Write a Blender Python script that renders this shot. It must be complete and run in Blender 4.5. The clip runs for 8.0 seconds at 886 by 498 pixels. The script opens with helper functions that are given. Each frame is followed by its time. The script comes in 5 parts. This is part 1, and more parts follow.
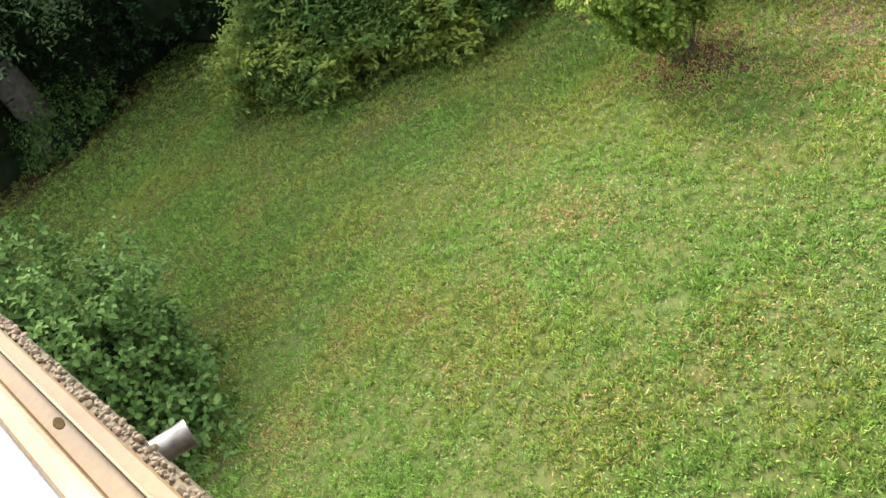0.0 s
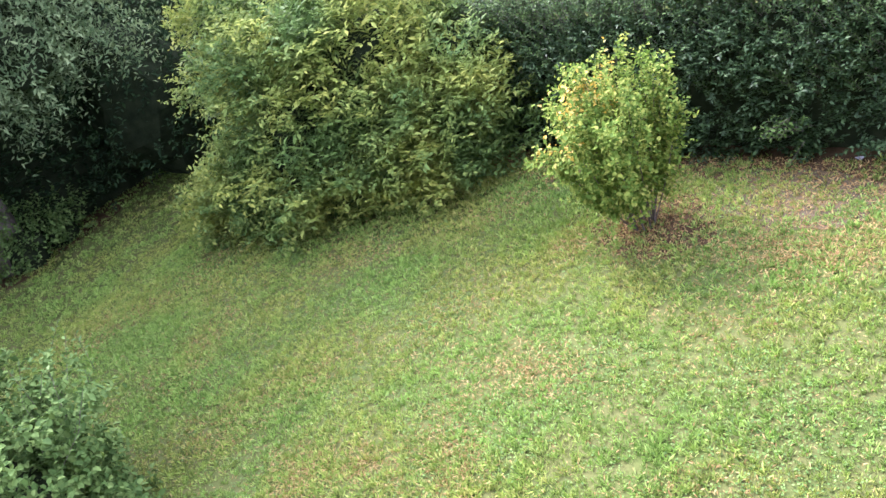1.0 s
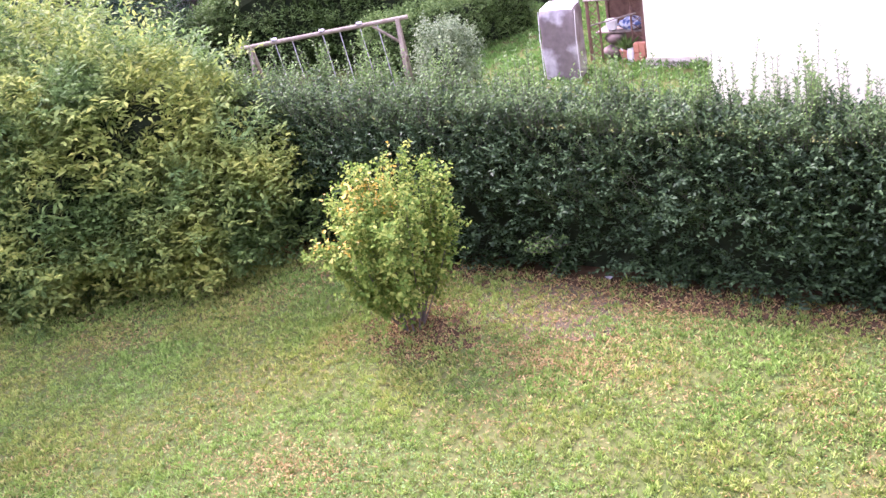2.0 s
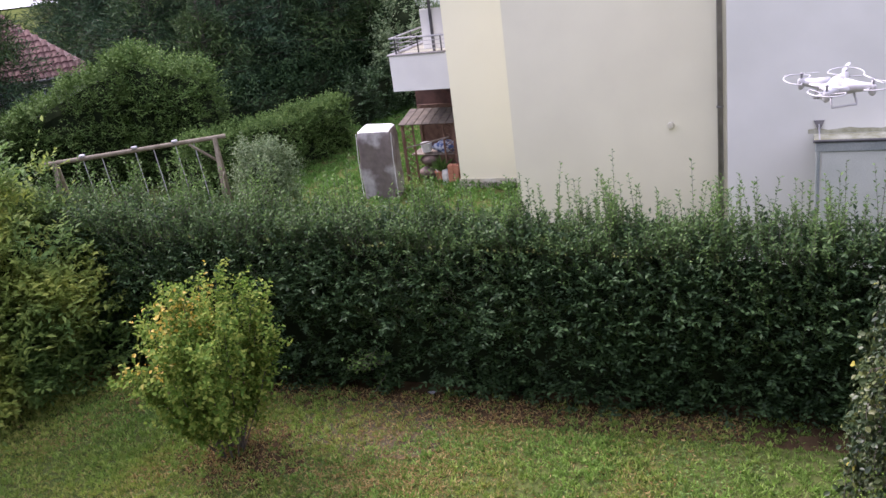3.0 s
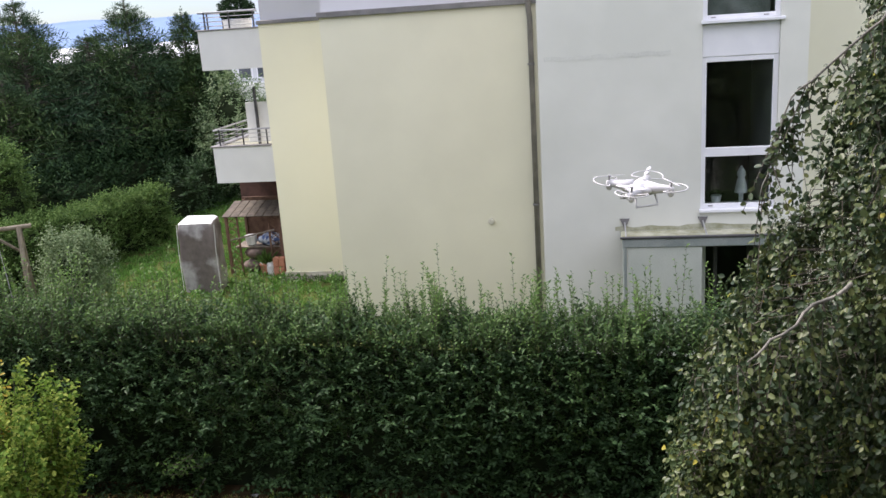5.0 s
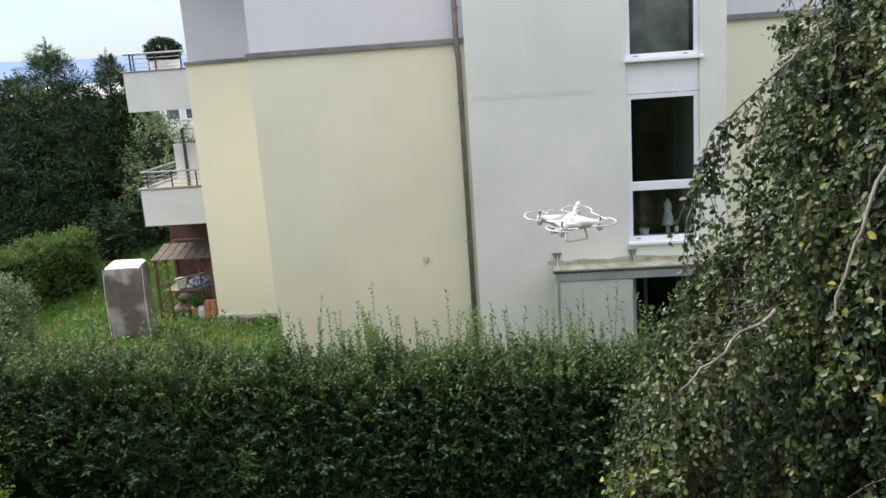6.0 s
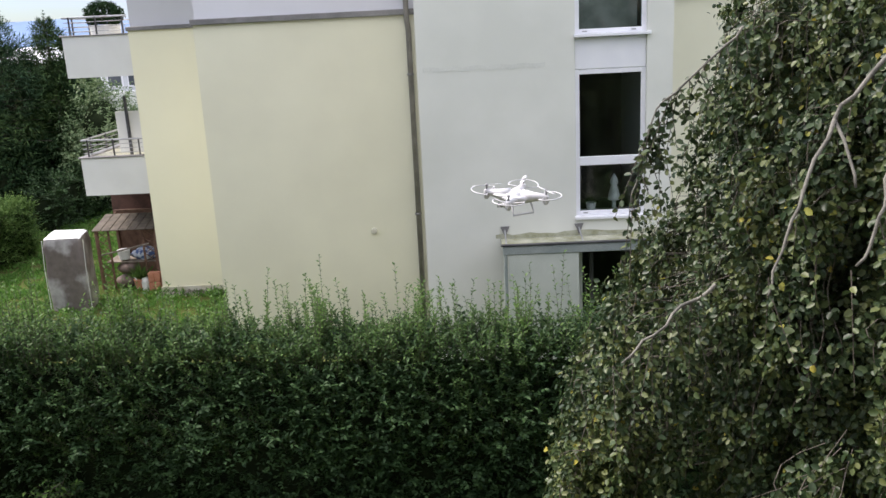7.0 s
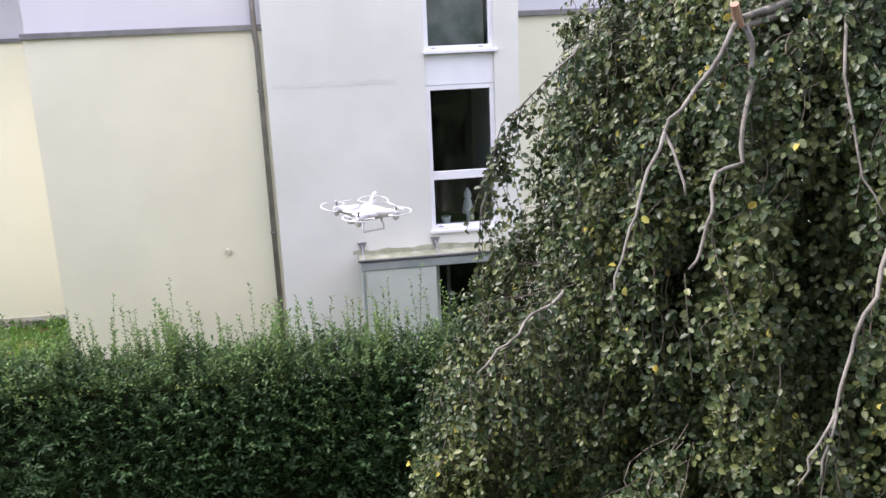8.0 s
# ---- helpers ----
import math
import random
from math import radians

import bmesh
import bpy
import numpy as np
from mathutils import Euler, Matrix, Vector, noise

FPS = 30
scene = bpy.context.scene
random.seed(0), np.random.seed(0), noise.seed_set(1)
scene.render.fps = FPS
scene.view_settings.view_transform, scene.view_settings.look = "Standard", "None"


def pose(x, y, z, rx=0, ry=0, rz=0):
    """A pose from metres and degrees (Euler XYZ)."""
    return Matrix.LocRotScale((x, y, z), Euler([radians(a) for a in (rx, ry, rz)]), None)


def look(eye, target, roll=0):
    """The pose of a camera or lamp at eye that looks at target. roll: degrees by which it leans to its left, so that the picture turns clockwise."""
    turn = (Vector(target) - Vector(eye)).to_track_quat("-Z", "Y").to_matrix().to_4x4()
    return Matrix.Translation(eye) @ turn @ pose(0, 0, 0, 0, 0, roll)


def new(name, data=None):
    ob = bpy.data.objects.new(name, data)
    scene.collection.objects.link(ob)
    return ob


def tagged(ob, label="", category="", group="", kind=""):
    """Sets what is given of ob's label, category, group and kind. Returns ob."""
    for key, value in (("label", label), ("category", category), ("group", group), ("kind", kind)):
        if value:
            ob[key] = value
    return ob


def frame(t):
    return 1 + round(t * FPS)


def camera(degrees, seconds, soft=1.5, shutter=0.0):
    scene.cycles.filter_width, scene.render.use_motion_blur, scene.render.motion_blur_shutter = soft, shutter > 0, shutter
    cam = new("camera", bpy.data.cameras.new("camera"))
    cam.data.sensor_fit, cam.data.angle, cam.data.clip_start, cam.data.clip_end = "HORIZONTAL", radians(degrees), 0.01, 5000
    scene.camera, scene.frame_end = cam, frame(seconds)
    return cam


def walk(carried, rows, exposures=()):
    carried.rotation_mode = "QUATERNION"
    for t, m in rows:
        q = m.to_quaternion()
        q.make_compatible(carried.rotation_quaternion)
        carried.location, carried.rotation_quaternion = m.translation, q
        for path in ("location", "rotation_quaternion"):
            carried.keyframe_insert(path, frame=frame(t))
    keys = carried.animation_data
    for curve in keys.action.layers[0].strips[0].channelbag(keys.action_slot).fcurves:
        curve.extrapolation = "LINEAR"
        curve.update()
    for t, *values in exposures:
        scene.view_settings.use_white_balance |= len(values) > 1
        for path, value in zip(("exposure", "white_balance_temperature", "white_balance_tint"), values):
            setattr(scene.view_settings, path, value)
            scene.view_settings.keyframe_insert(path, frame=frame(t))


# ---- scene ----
# The camera turns where it is held, over the rim of a balcony wall, high above a lawn.
EYE = Vector((0.0, 0.0, 5.9))
cam = camera(55.0, 8.0)
# seconds, tilt, roll, heading, sideways sway of the held camera
TURNS = [
    (0.0, 50.59, 26.83, -46.91, 0.0),
    (0.5, 56.97, 25.95, -45.11, 0.0),
    (1.0, 60.66, 21.65, -46.55, 0.0),
    (1.5, 62.00, 15.81, -50.44, 0.0),
    (2.0, 63.73, 10.69, -58.31, 0.0),
    (2.2, 65.36, 8.90, -62.75, 0.0),
    (3.3, 71.11, 6.69, -72.01, 0.0),
    (3.5, 71.84, 5.74, -74.79, 0.0),
    (4.0, 72.96, 2.50, -81.43, 0.0),
    (4.2, 72.83, 2.76, -81.33, 0.003),
    (5.3, 76.21, 3.86, -81.63, 0.008),
    (5.5, 76.85, 3.92, -82.53, 0.008),
    (6.0, 77.25, 3.98, -85.66, 0.003),
    (6.5, 77.47, 4.38, -86.61, 0.0),
    (7.0, 75.23, 2.77, -88.91, -0.006),
    (7.5, 73.56, 0.07, -90.78, -0.015),
    (8.0, 75.85, 2.38, -98.55, -0.04),
]
EXPOSURES = [
    (0.0, 1.85, 6350, 10), (0.5, 2.03, 6050, 19), (1.0, 2.47, 5570, 36), (1.5, 2.56, 5620, 58), (2.2, 2.32, 5670, 59),
    (3.3, 0.85, 5930, 28), (4.0, 0.88, 6030, 26), (5.5, 0.92, 6220, 18), (6.5, 0.85, 6280, 17), (7.0, 0.86, 6200, 18), (7.5, 1.18, 5980, 23), (8.0, 1.33, 6000, 27),
]
walk(cam, [(t, pose(EYE.x, EYE.y + sway, EYE.z, rx, ry, rz)) for t, rx, ry, rz, sway in TURNS], EXPOSURES)

# ---- world and sun: bright hazy sky, soft sun from the end of the lawn ----
SUN_DIR = Vector((0.27, 0.70, 0.88)).normalized()
world = bpy.data.worlds.new("world")
scene.world = world
world.use_nodes = True
wn, wl = world.node_tree.nodes, world.node_tree.links
wbg = wn["Background"]
wsky = wn.new("ShaderNodeTexSky")
wsky.sky_type, wsky.sun_disc = "NISHITA", False
wsky.sun_elevation = math.asin(SUN_DIR.z)
wsky.sun_rotation = math.atan2(SUN_DIR.x, SUN_DIR.y)
wsky.air_density, wsky.dust_density = 1.0, 0.4
wtc, wmap, wno, wramp = wn.new("ShaderNodeTexCoord"), wn.new("ShaderNodeMapping"), wn.new("ShaderNodeTexNoise"), wn.new("ShaderNodeValToRGB")
wmap.inputs["Scale"].default_value = (1.5, 1.5, 9.0)
wno.inputs["Scale"].default_value, wno.inputs["Detail"].default_value = 2.2, 6.0
wramp.color_ramp.elements[0].position, wramp.color_ramp.elements[1].position = 0.30, 0.55
wmix = wn.new("ShaderNodeMixRGB")
wmix.inputs[2].default_value = (7.6, 7.7, 7.75, 1)
wl.new(wtc.outputs["Generated"], wmap.inputs["Vector"])
wl.new(wmap.outputs[0], wno.inputs["Vector"])
wl.new(wno.outputs["Fac"], wramp.inputs[0])
wl.new(wramp.outputs[0], wmix.inputs[0])
wl.new(wsky.outputs[0], wmix.inputs[1])
wsep, wgrad, wmul = wn.new("ShaderNodeSeparateXYZ"), wn.new("ShaderNodeValToRGB"), wn.new("ShaderNodeMixRGB")
wgrad.color_ramp.elements[0].position, wgrad.color_ramp.elements[0].color = 0.0, (0.34, 0.39, 0.455, 1)
wgrad.color_ramp.elements[1].position, wgrad.color_ramp.elements[1].color = 0.6, (1.12, 1.1, 1.06, 1)
wmul.blend_type, wmul.inputs[0].default_value = "MULTIPLY", 1.0
wl.new(wtc.outputs["Generated"], wsep.inputs[0])
wl.new(wsep.outputs["Z"], wgrad.inputs[0])
wl.new(wmix.outputs[0], wmul.inputs[1])
wl.new(wgrad.outputs[0], wmul.inputs[2])
wl.new(wmul.outputs[0], wbg.inputs["Color"])
wbg.inputs["Strength"].default_value = 0.15
sun_data = bpy.data.lights.new("sun", "SUN")
sun_data.energy, sun_data.angle, sun_data.color = 3.0, radians(20), (1.0, 0.92, 0.76)
sun = new("sun", sun_data)
sun.matrix_world = look((0, 0, 30), Vector((0, 0, 30)) - SUN_DIR)


# ---- materials ----
def nodes_of(name):
    m = bpy.data.materials.new(name)
    m.use_nodes = True
    return m, m.node_tree.nodes, m.node_tree.links, m.node_tree.nodes["Principled BSDF"]


def ramp_node(n, stops):
    r = n.new("ShaderNodeValToRGB")
    e = r.color_ramp.elements
    while len(e) < len(stops):
        e.new(0.5)
    for i, (p, c) in enumerate(stops):
        e[i].position, e[i].color = p, (*c, 1)
    return r


def surface(name, c1, c2, scale=3.0, rough=0.7, fine=60.0, bump=0.15, metal=0.0, c3=None, spread=(0.35, 0.65), grain=0.12):
    """Two-scale mottled surface: broad stains between two or three colours, fine grain and relief."""
    m, n, l, b = nodes_of(name)
    tc = n.new("ShaderNodeTexCoord")
    big, small = n.new("ShaderNodeTexNoise"), n.new("ShaderNodeTexNoise")
    big.inputs["Scale"].default_value, big.inputs["Detail"].default_value = scale, 5.0
    small.inputs["Scale"].default_value, small.inputs["Detail"].default_value = fine, 3.0
    for t in (big, small):
        l.new(tc.outputs["Object"], t.inputs["Vector"])
    stops = [(spread[0], c1), (spread[1], c2)] if c3 is None else [(spread[0], c1), (0.5, c2), (spread[1], c3)]
    r = ramp_node(n, stops)
    l.new(big.outputs["Fac"], r.inputs[0])
    mul = n.new("ShaderNodeMixRGB")
    mul.blend_type = "OVERLAY"
    mul.inputs[0].default_value = grain * 3
    l.new(r.outputs[0], mul.inputs[1])
    l.new(small.outputs["Fac"], mul.inputs[2])
    l.new(mul.outputs[0], b.inputs["Base Color"])
    bp = n.new("ShaderNodeBump")
    bp.inputs["Strength"].default_value, bp.inputs["Distance"].default_value = bump, 0.01
    l.new(small.outputs["Fac"], bp.inputs["Height"])
    l.new(bp.outputs[0], b.inputs["Normal"])
    b.inputs["Roughness"].default_value, b.inputs["Metallic"].default_value = rough, metal
    return m


def leaf_mat(name, cols, patch=0.8, rough=0.6, through_light=0.28, patch_cols=None, gloss=0.22, tuft=0.0, tuft_dark=0.55):
    """Leaves: each leaf its own shade, patches of another tone over the plant, some light let through; tuft: scale of the growth in tufts."""
    m, n, l, b = nodes_of(name)
    geo, tc, no = n.new("ShaderNodeNewGeometry"), n.new("ShaderNodeTexCoord"), n.new("ShaderNodeTexNoise")
    r = ramp_node(n, [((i + 0.5) / len(cols), c) for i, c in enumerate(cols)])
    l.new(geo.outputs["Random Per Island"], r.inputs[0])
    no.inputs["Scale"].default_value, no.inputs["Detail"].default_value = patch, 3.0
    l.new(tc.outputs["Object"], no.inputs["Vector"])
    pr = ramp_node(n, [(0.42, (0, 0, 0)), (0.62, (1, 1, 1))])
    l.new(no.outputs["Fac"], pr.inputs[0])
    mx = n.new("ShaderNodeMixRGB")
    l.new(pr.outputs[0], mx.inputs[0])
    l.new(r.outputs[0], mx.inputs[1])
    r2 = ramp_node(n, [((i + 0.5) / len(cols), c) for i, c in enumerate(patch_cols or cols)])
    l.new(geo.outputs["Random Per Island"], r2.inputs[0])
    l.new(r2.outputs[0], mx.inputs[2])
    if tuft:
        tn, tm = n.new("ShaderNodeTexNoise"), n.new("ShaderNodeMixRGB")
        tn.inputs["Scale"].default_value, tn.inputs["Detail"].default_value = tuft, 3.0
        l.new(tc.outputs["Object"], tn.inputs["Vector"])
        tr_ = ramp_node(n, [(0.36, (tuft_dark, tuft_dark, tuft_dark)), (0.64, (1.2, 1.2, 1.15))])
        l.new(tn.outputs["Fac"], tr_.inputs[0])
        tm.blend_type, tm.inputs[0].default_value = "MULTIPLY", 1.0
        l.new(mx.outputs[0], tm.inputs[1])
        l.new(tr_.outputs[0], tm.inputs[2])
        mx = tm
    l.new(mx.outputs[0], b.inputs["Base Color"])
    b.inputs["Roughness"].default_value = rough
    b.inputs["Specular IOR Level"].default_value = gloss
    tr, add = n.new("ShaderNodeBsdfTranslucent"), n.new("ShaderNodeMixShader")
    l.new(mx.outputs[0], tr.inputs["Color"])
    add.inputs[0].default_value = through_light
    l.new(b.outputs[0], add.inputs[1])
    l.new(tr.outputs[0], add.inputs[2])
    l.new(add.outputs[0], n["Material Output"].inputs["Surface"])
    return m


def glass_mat(name, tint=(0.9, 0.95, 0.95)):
    m, n, l, b = nodes_of(name)
    g, t, mx, fr = n.new("ShaderNodeBsdfGlossy"), n.new("ShaderNodeBsdfTransparent"), n.new("ShaderNodeMixShader"), n.new("ShaderNodeFresnel")
    g.inputs["Roughness"].default_value = 0.02
    t.inputs["Color"].default_value = (*tint, 1)
    fr.inputs["IOR"].default_value = 1.6
    l.new(fr.outputs[0], mx.inputs[0])
    l.new(t.outputs[0], mx.inputs[1])
    l.new(g.outputs[0], mx.inputs[2])
    l.new(mx.outputs[0], n["Material Output"].inputs["Surface"])
    return m


M = {}
M["soil"] = surface("soil", (0.06, 0.088, 0.025), (0.09, 0.10, 0.036), 1.3, 0.95, 45, 0.5, c3=(0.072, 0.098, 0.028))
M["bare_soil"] = surface("bare_soil", (0.04, 0.028, 0.016), (0.085, 0.058, 0.032), 4.0, 0.95, 60, 0.6)
M["worn_soil"] = surface("worn_soil", (0.042, 0.034, 0.015), (0.085, 0.062, 0.026), 3.0, 0.95, 60, 0.6)
M["grass"] = leaf_mat("grass", [(0.13, 0.245, 0.045), (0.18, 0.32, 0.055), (0.23, 0.375, 0.075), (0.29, 0.42, 0.11)], 0.55, 0.6, 0.25,
                      [(0.165, 0.25, 0.045), (0.23, 0.33, 0.058), (0.32, 0.38, 0.078), (0.40, 0.405, 0.12)], 0.2, 9.0, 0.72)
M["grass_green"] = leaf_mat("green_grass", [(0.07, 0.17, 0.03), (0.11, 0.24, 0.045), (0.15, 0.29, 0.06)], 0.5, 0.6, 0.25)
M["straw"] = leaf_mat("straw", [(0.24, 0.155, 0.055), (0.33, 0.23, 0.085), (0.42, 0.31, 0.13)], 1.5, 0.7, 0.15)
M["tree_leaf"] = leaf_mat("tree_leaf", [(0.07, 0.12, 0.05), (0.10, 0.16, 0.068), (0.14, 0.20, 0.09)], 1.4, 0.7, 0.3, [(0.12, 0.18, 0.08), (0.16, 0.23, 0.10), (0.21, 0.28, 0.13)], 0.1)
M["clover"] = leaf_mat("clover", [(0.09, 0.18, 0.045), (0.12, 0.225, 0.06), (0.145, 0.255, 0.07), (0.175, 0.285, 0.082)], 1.2, 0.65, 0.22, None, 0.12, 11.0, 0.62)
M["litter"] = leaf_mat("litter", [(0.12, 0.07, 0.028), (0.19, 0.115, 0.045), (0.08, 0.052, 0.026)], 1.2, 0.8, 0.05)
M["hedge"] = leaf_mat("hedge_leaf", [(0.03, 0.064, 0.024), (0.042, 0.085, 0.031), (0.054, 0.105, 0.038), (0.072, 0.132, 0.048)], 3.2, 0.5, 0.18,
                      [(0.017, 0.038, 0.015), (0.025, 0.053, 0.02), (0.034, 0.069, 0.026), (0.046, 0.088, 0.033)], 0.2)
M["shoot"] = leaf_mat("shoot_leaf", [(0.07, 0.14, 0.035), (0.11, 0.205, 0.05), (0.155, 0.265, 0.065)], 0.9, 0.5, 0.42)
M["hedge_top"] = leaf_mat("hedge_top_leaf", [(0.05, 0.10, 0.032), (0.075, 0.14, 0.042), (0.105, 0.185, 0.055), (0.14, 0.23, 0.07)], 1.6, 0.45, 0.32, [(0.035, 0.075, 0.026), (0.055, 0.105, 0.035), (0.08, 0.145, 0.045), (0.11, 0.19, 0.06)], 0.2)
M["shrub"] = leaf_mat("shrub_leaf", [(0.075, 0.14, 0.04), (0.098, 0.175, 0.048), (0.12, 0.21, 0.056), (0.15, 0.245, 0.066)], 0.9, 0.55, 0.42,
                      [(0.19, 0.255, 0.055), (0.24, 0.31, 0.065), (0.30, 0.365, 0.08), (0.38, 0.42, 0.095)], 0.1)
M["bush"] = leaf_mat("bush_leaf", [(0.09, 0.165, 0.026), (0.14, 0.23, 0.038), (0.205, 0.295, 0.052), (0.30, 0.355, 0.075)], 2.5, 0.65, 0.4, None, 0.1)
M["yellow"] = leaf_mat("yellow_leaf", [(0.5, 0.36, 0.05), (0.6, 0.42, 0.07), (0.45, 0.42, 0.1)], 1.2, 0.45, 0.3)
M["ivy"] = leaf_mat("ivy_leaf", [(0.068, 0.13, 0.032), (0.09, 0.162, 0.042), (0.115, 0.192, 0.05), (0.145, 0.225, 0.064)], 2.0, 0.65, 0.2, [(0.046, 0.092, 0.024), (0.062, 0.118, 0.03), (0.084, 0.15, 0.038), (0.11, 0.178, 0.05)], 0.08)
M["pale"] = leaf_mat("pale_leaf", [(0.10, 0.16, 0.07), (0.15, 0.22, 0.10), (0.22, 0.29, 0.15)], 0.6, 0.5, 0.3)
M["dark"] = leaf_mat("dark_leaf", [(0.014, 0.032, 0.014), (0.024, 0.05, 0.02), (0.035, 0.07, 0.026)], 0.5, 0.8, 0.12, None, 0.05)
M["needle"] = leaf_mat("needle", [(0.024, 0.052, 0.03), (0.038, 0.076, 0.042), (0.058, 0.104, 0.052)], 0.35, 0.6, 0.1,
                       [(0.028, 0.056, 0.022), (0.05, 0.09, 0.03), (0.08, 0.125, 0.04)], 0.05)
M["beech"] = leaf_mat("beech_leaf", [(0.022, 0.042, 0.019), (0.036, 0.064, 0.028), (0.057, 0.089, 0.037), (0.088, 0.116, 0.048)], 1.6, 0.42, 0.18,
                      [(0.034, 0.058, 0.022), (0.058, 0.088, 0.031), (0.09, 0.122, 0.042), (0.145, 0.165, 0.053)], 0.35)
# near-black filler: the shade deep inside the plants is put into this colour
M["core"] = surface("inner_shade", (0.014, 0.021, 0.011), (0.027, 0.037, 0.019), 4.0, 0.95, 40, 0.6)
M["bark"] = surface("bark", (0.07, 0.058, 0.048), (0.13, 0.112, 0.095), 6.0, 0.85, 70, 0.6)
M["bark_pale"] = surface("pale_bark", (0.085, 0.082, 0.072), (0.21, 0.20, 0.175), 9.0, 0.75, 80, 0.4)
M["cut_wood"] = surface("cut_wood", (0.28, 0.18, 0.12), (0.38, 0.26, 0.18), 20, 0.8, 90, 0.2)
M["yellow_wall"] = surface("yellow_render", (0.72, 0.70, 0.555), (0.77, 0.75, 0.595), 0.7, 0.9, 130, 0.12, grain=0.03)
# yellow render lightened to imitate the stronger light on the end wall
M["lit_yellow_wall"] = surface("lit_yellow_render", (0.87, 0.84, 0.645), (0.90, 0.87, 0.67), 0.6, 0.9, 130, 0.12, grain=0.03)
M["white_wall"] = surface("off_white_render", (0.685, 0.69, 0.63), (0.765, 0.765, 0.705), 0.8, 0.9, 130, 0.12, grain=0.03)
M["attic_wall"] = surface("lavender_render", (0.63, 0.63, 0.67), (0.67, 0.67, 0.71), 0.6, 0.9, 130, 0.1, grain=0.03)
M["balcony_white"] = surface("balcony_render", (0.70, 0.70, 0.68), (0.77, 0.77, 0.75), 0.9, 0.88, 130, 0.1, grain=0.03)
M["frame"] = surface("window_plastic", (0.82, 0.82, 0.86), (0.86, 0.86, 0.89), 4, 0.45, 90, 0.03, grain=0.02)
M["sheet_metal"] = surface("grey_sheet_metal", (0.17, 0.165, 0.165), (0.25, 0.24, 0.24), 3, 0.5, 60, 0.08, 0.3)
M["pipe_metal"] = surface("brown_zinc", (0.19, 0.175, 0.155), (0.28, 0.26, 0.235), 3, 0.5, 60, 0.08, 0.4)
M["rail_metal"] = surface("rail_metal", (0.38, 0.38, 0.40), (0.5, 0.5, 0.52), 5, 0.4, 60, 0.05, 0.5)
M["dark_metal"] = surface("dark_metal", (0.06, 0.06, 0.065), (0.1, 0.1, 0.1), 5, 0.5, 60, 0.05, 0.3)
M["canopy_green"] = surface("weathered_green_metal", (0.27, 0.31, 0.30), (0.37, 0.40, 0.385), 3, 0.55, 70, 0.1, 0.2)
M["canopy_panel"] = surface("canopy_panel", (0.50, 0.53, 0.475), (0.56, 0.585, 0.525), 2, 0.6, 70, 0.05)
M["stain"] = surface("weather_stain", (0.50, 0.47, 0.35), (0.64, 0.625, 0.54), 3.0, 0.95, 60, 0.2)
M["moss"] = surface("moss_stain", (0.30, 0.30, 0.19), (0.50, 0.50, 0.40), 5.0, 0.95, 60, 0.2)
M["faint_stain"] = surface("faint_stain", (0.625, 0.63, 0.58), (0.69, 0.695, 0.64), 3.0, 0.95, 60, 0.1)
M["gold"] = leaf_mat("gold_leaf", [(0.24, 0.25, 0.05), (0.34, 0.32, 0.06), (0.42, 0.36, 0.07)], 1.2, 0.5, 0.3)
# room colour darkened so that the inside looks unlit through the glass
M["room"] = surface("unlit_room", (0.07, 0.065, 0.06), (0.10, 0.095, 0.09), 1.5, 0.9, 60, 0.05)
# dark mottle in the curtain imitates foliage reflected in the window pane
M["curtain"] = surface("net_curtain_reflections", (0.16, 0.175, 0.155), (0.30, 0.315, 0.29), 3.5, 0.9, 60, 0.1)
M["glass"] = glass_mat("window_glass")
M["ceramic"] = surface("white_ceramic", (0.72, 0.72, 0.72), (0.8, 0.8, 0.8), 6, 0.35, 60, 0.03)
M["old_wood"] = surface("old_wood", (0.16, 0.13, 0.105), (0.27, 0.23, 0.19), 7, 0.85, 80, 0.4)
M["roof_wood"] = surface("weathered_plank", (0.075, 0.06, 0.048), (0.14, 0.115, 0.09), 7, 0.85, 80, 0.4)
M["brown_wood"] = surface("brown_wood", (0.12, 0.065, 0.045), (0.2, 0.115, 0.08), 7, 0.8, 80, 0.3)
M["swing_wood"] = surface("weathered_beam", (0.15, 0.125, 0.09), (0.24, 0.21, 0.16), 5, 0.85, 80, 0.4)
M["rope"] = surface("rope", (0.3, 0.3, 0.32), (0.42, 0.42, 0.44), 20, 0.8, 90, 0.2)
M["terracotta"] = surface("terracotta", (0.42, 0.17, 0.10), (0.52, 0.24, 0.15), 6, 0.8, 80, 0.2)
M["brick"] = surface("dark_brick", (0.10, 0.055, 0.045), (0.17, 0.09, 0.07), 5, 0.9, 60, 0.4)
M["tarp"] = surface("clear_tarpaulin", (0.155, 0.13, 0.125), (0.42, 0.405, 0.41), 1.15, 0.3, 9, 0.8, spread=(0.47, 0.58))
M["tarp_top"] = surface("pale_lit_tarpaulin", (0.66, 0.67, 0.68), (0.74, 0.75, 0.76), 3, 0.4, 14, 0.4)
M["sack"] = surface("brown_sack", (0.12, 0.085, 0.075), (0.2, 0.15, 0.13), 4, 0.8, 40, 0.4)
M["blue"] = surface("blue_cloth", (0.08, 0.13, 0.30), (0.55, 0.6, 0.7), 9, 0.7, 30, 0.3, spread=(0.45, 0.55))
M["gravel"] = surface("gravel", (0.22, 0.2, 0.18), (0.4, 0.37, 0.33), 40, 0.9, 90, 0.5)
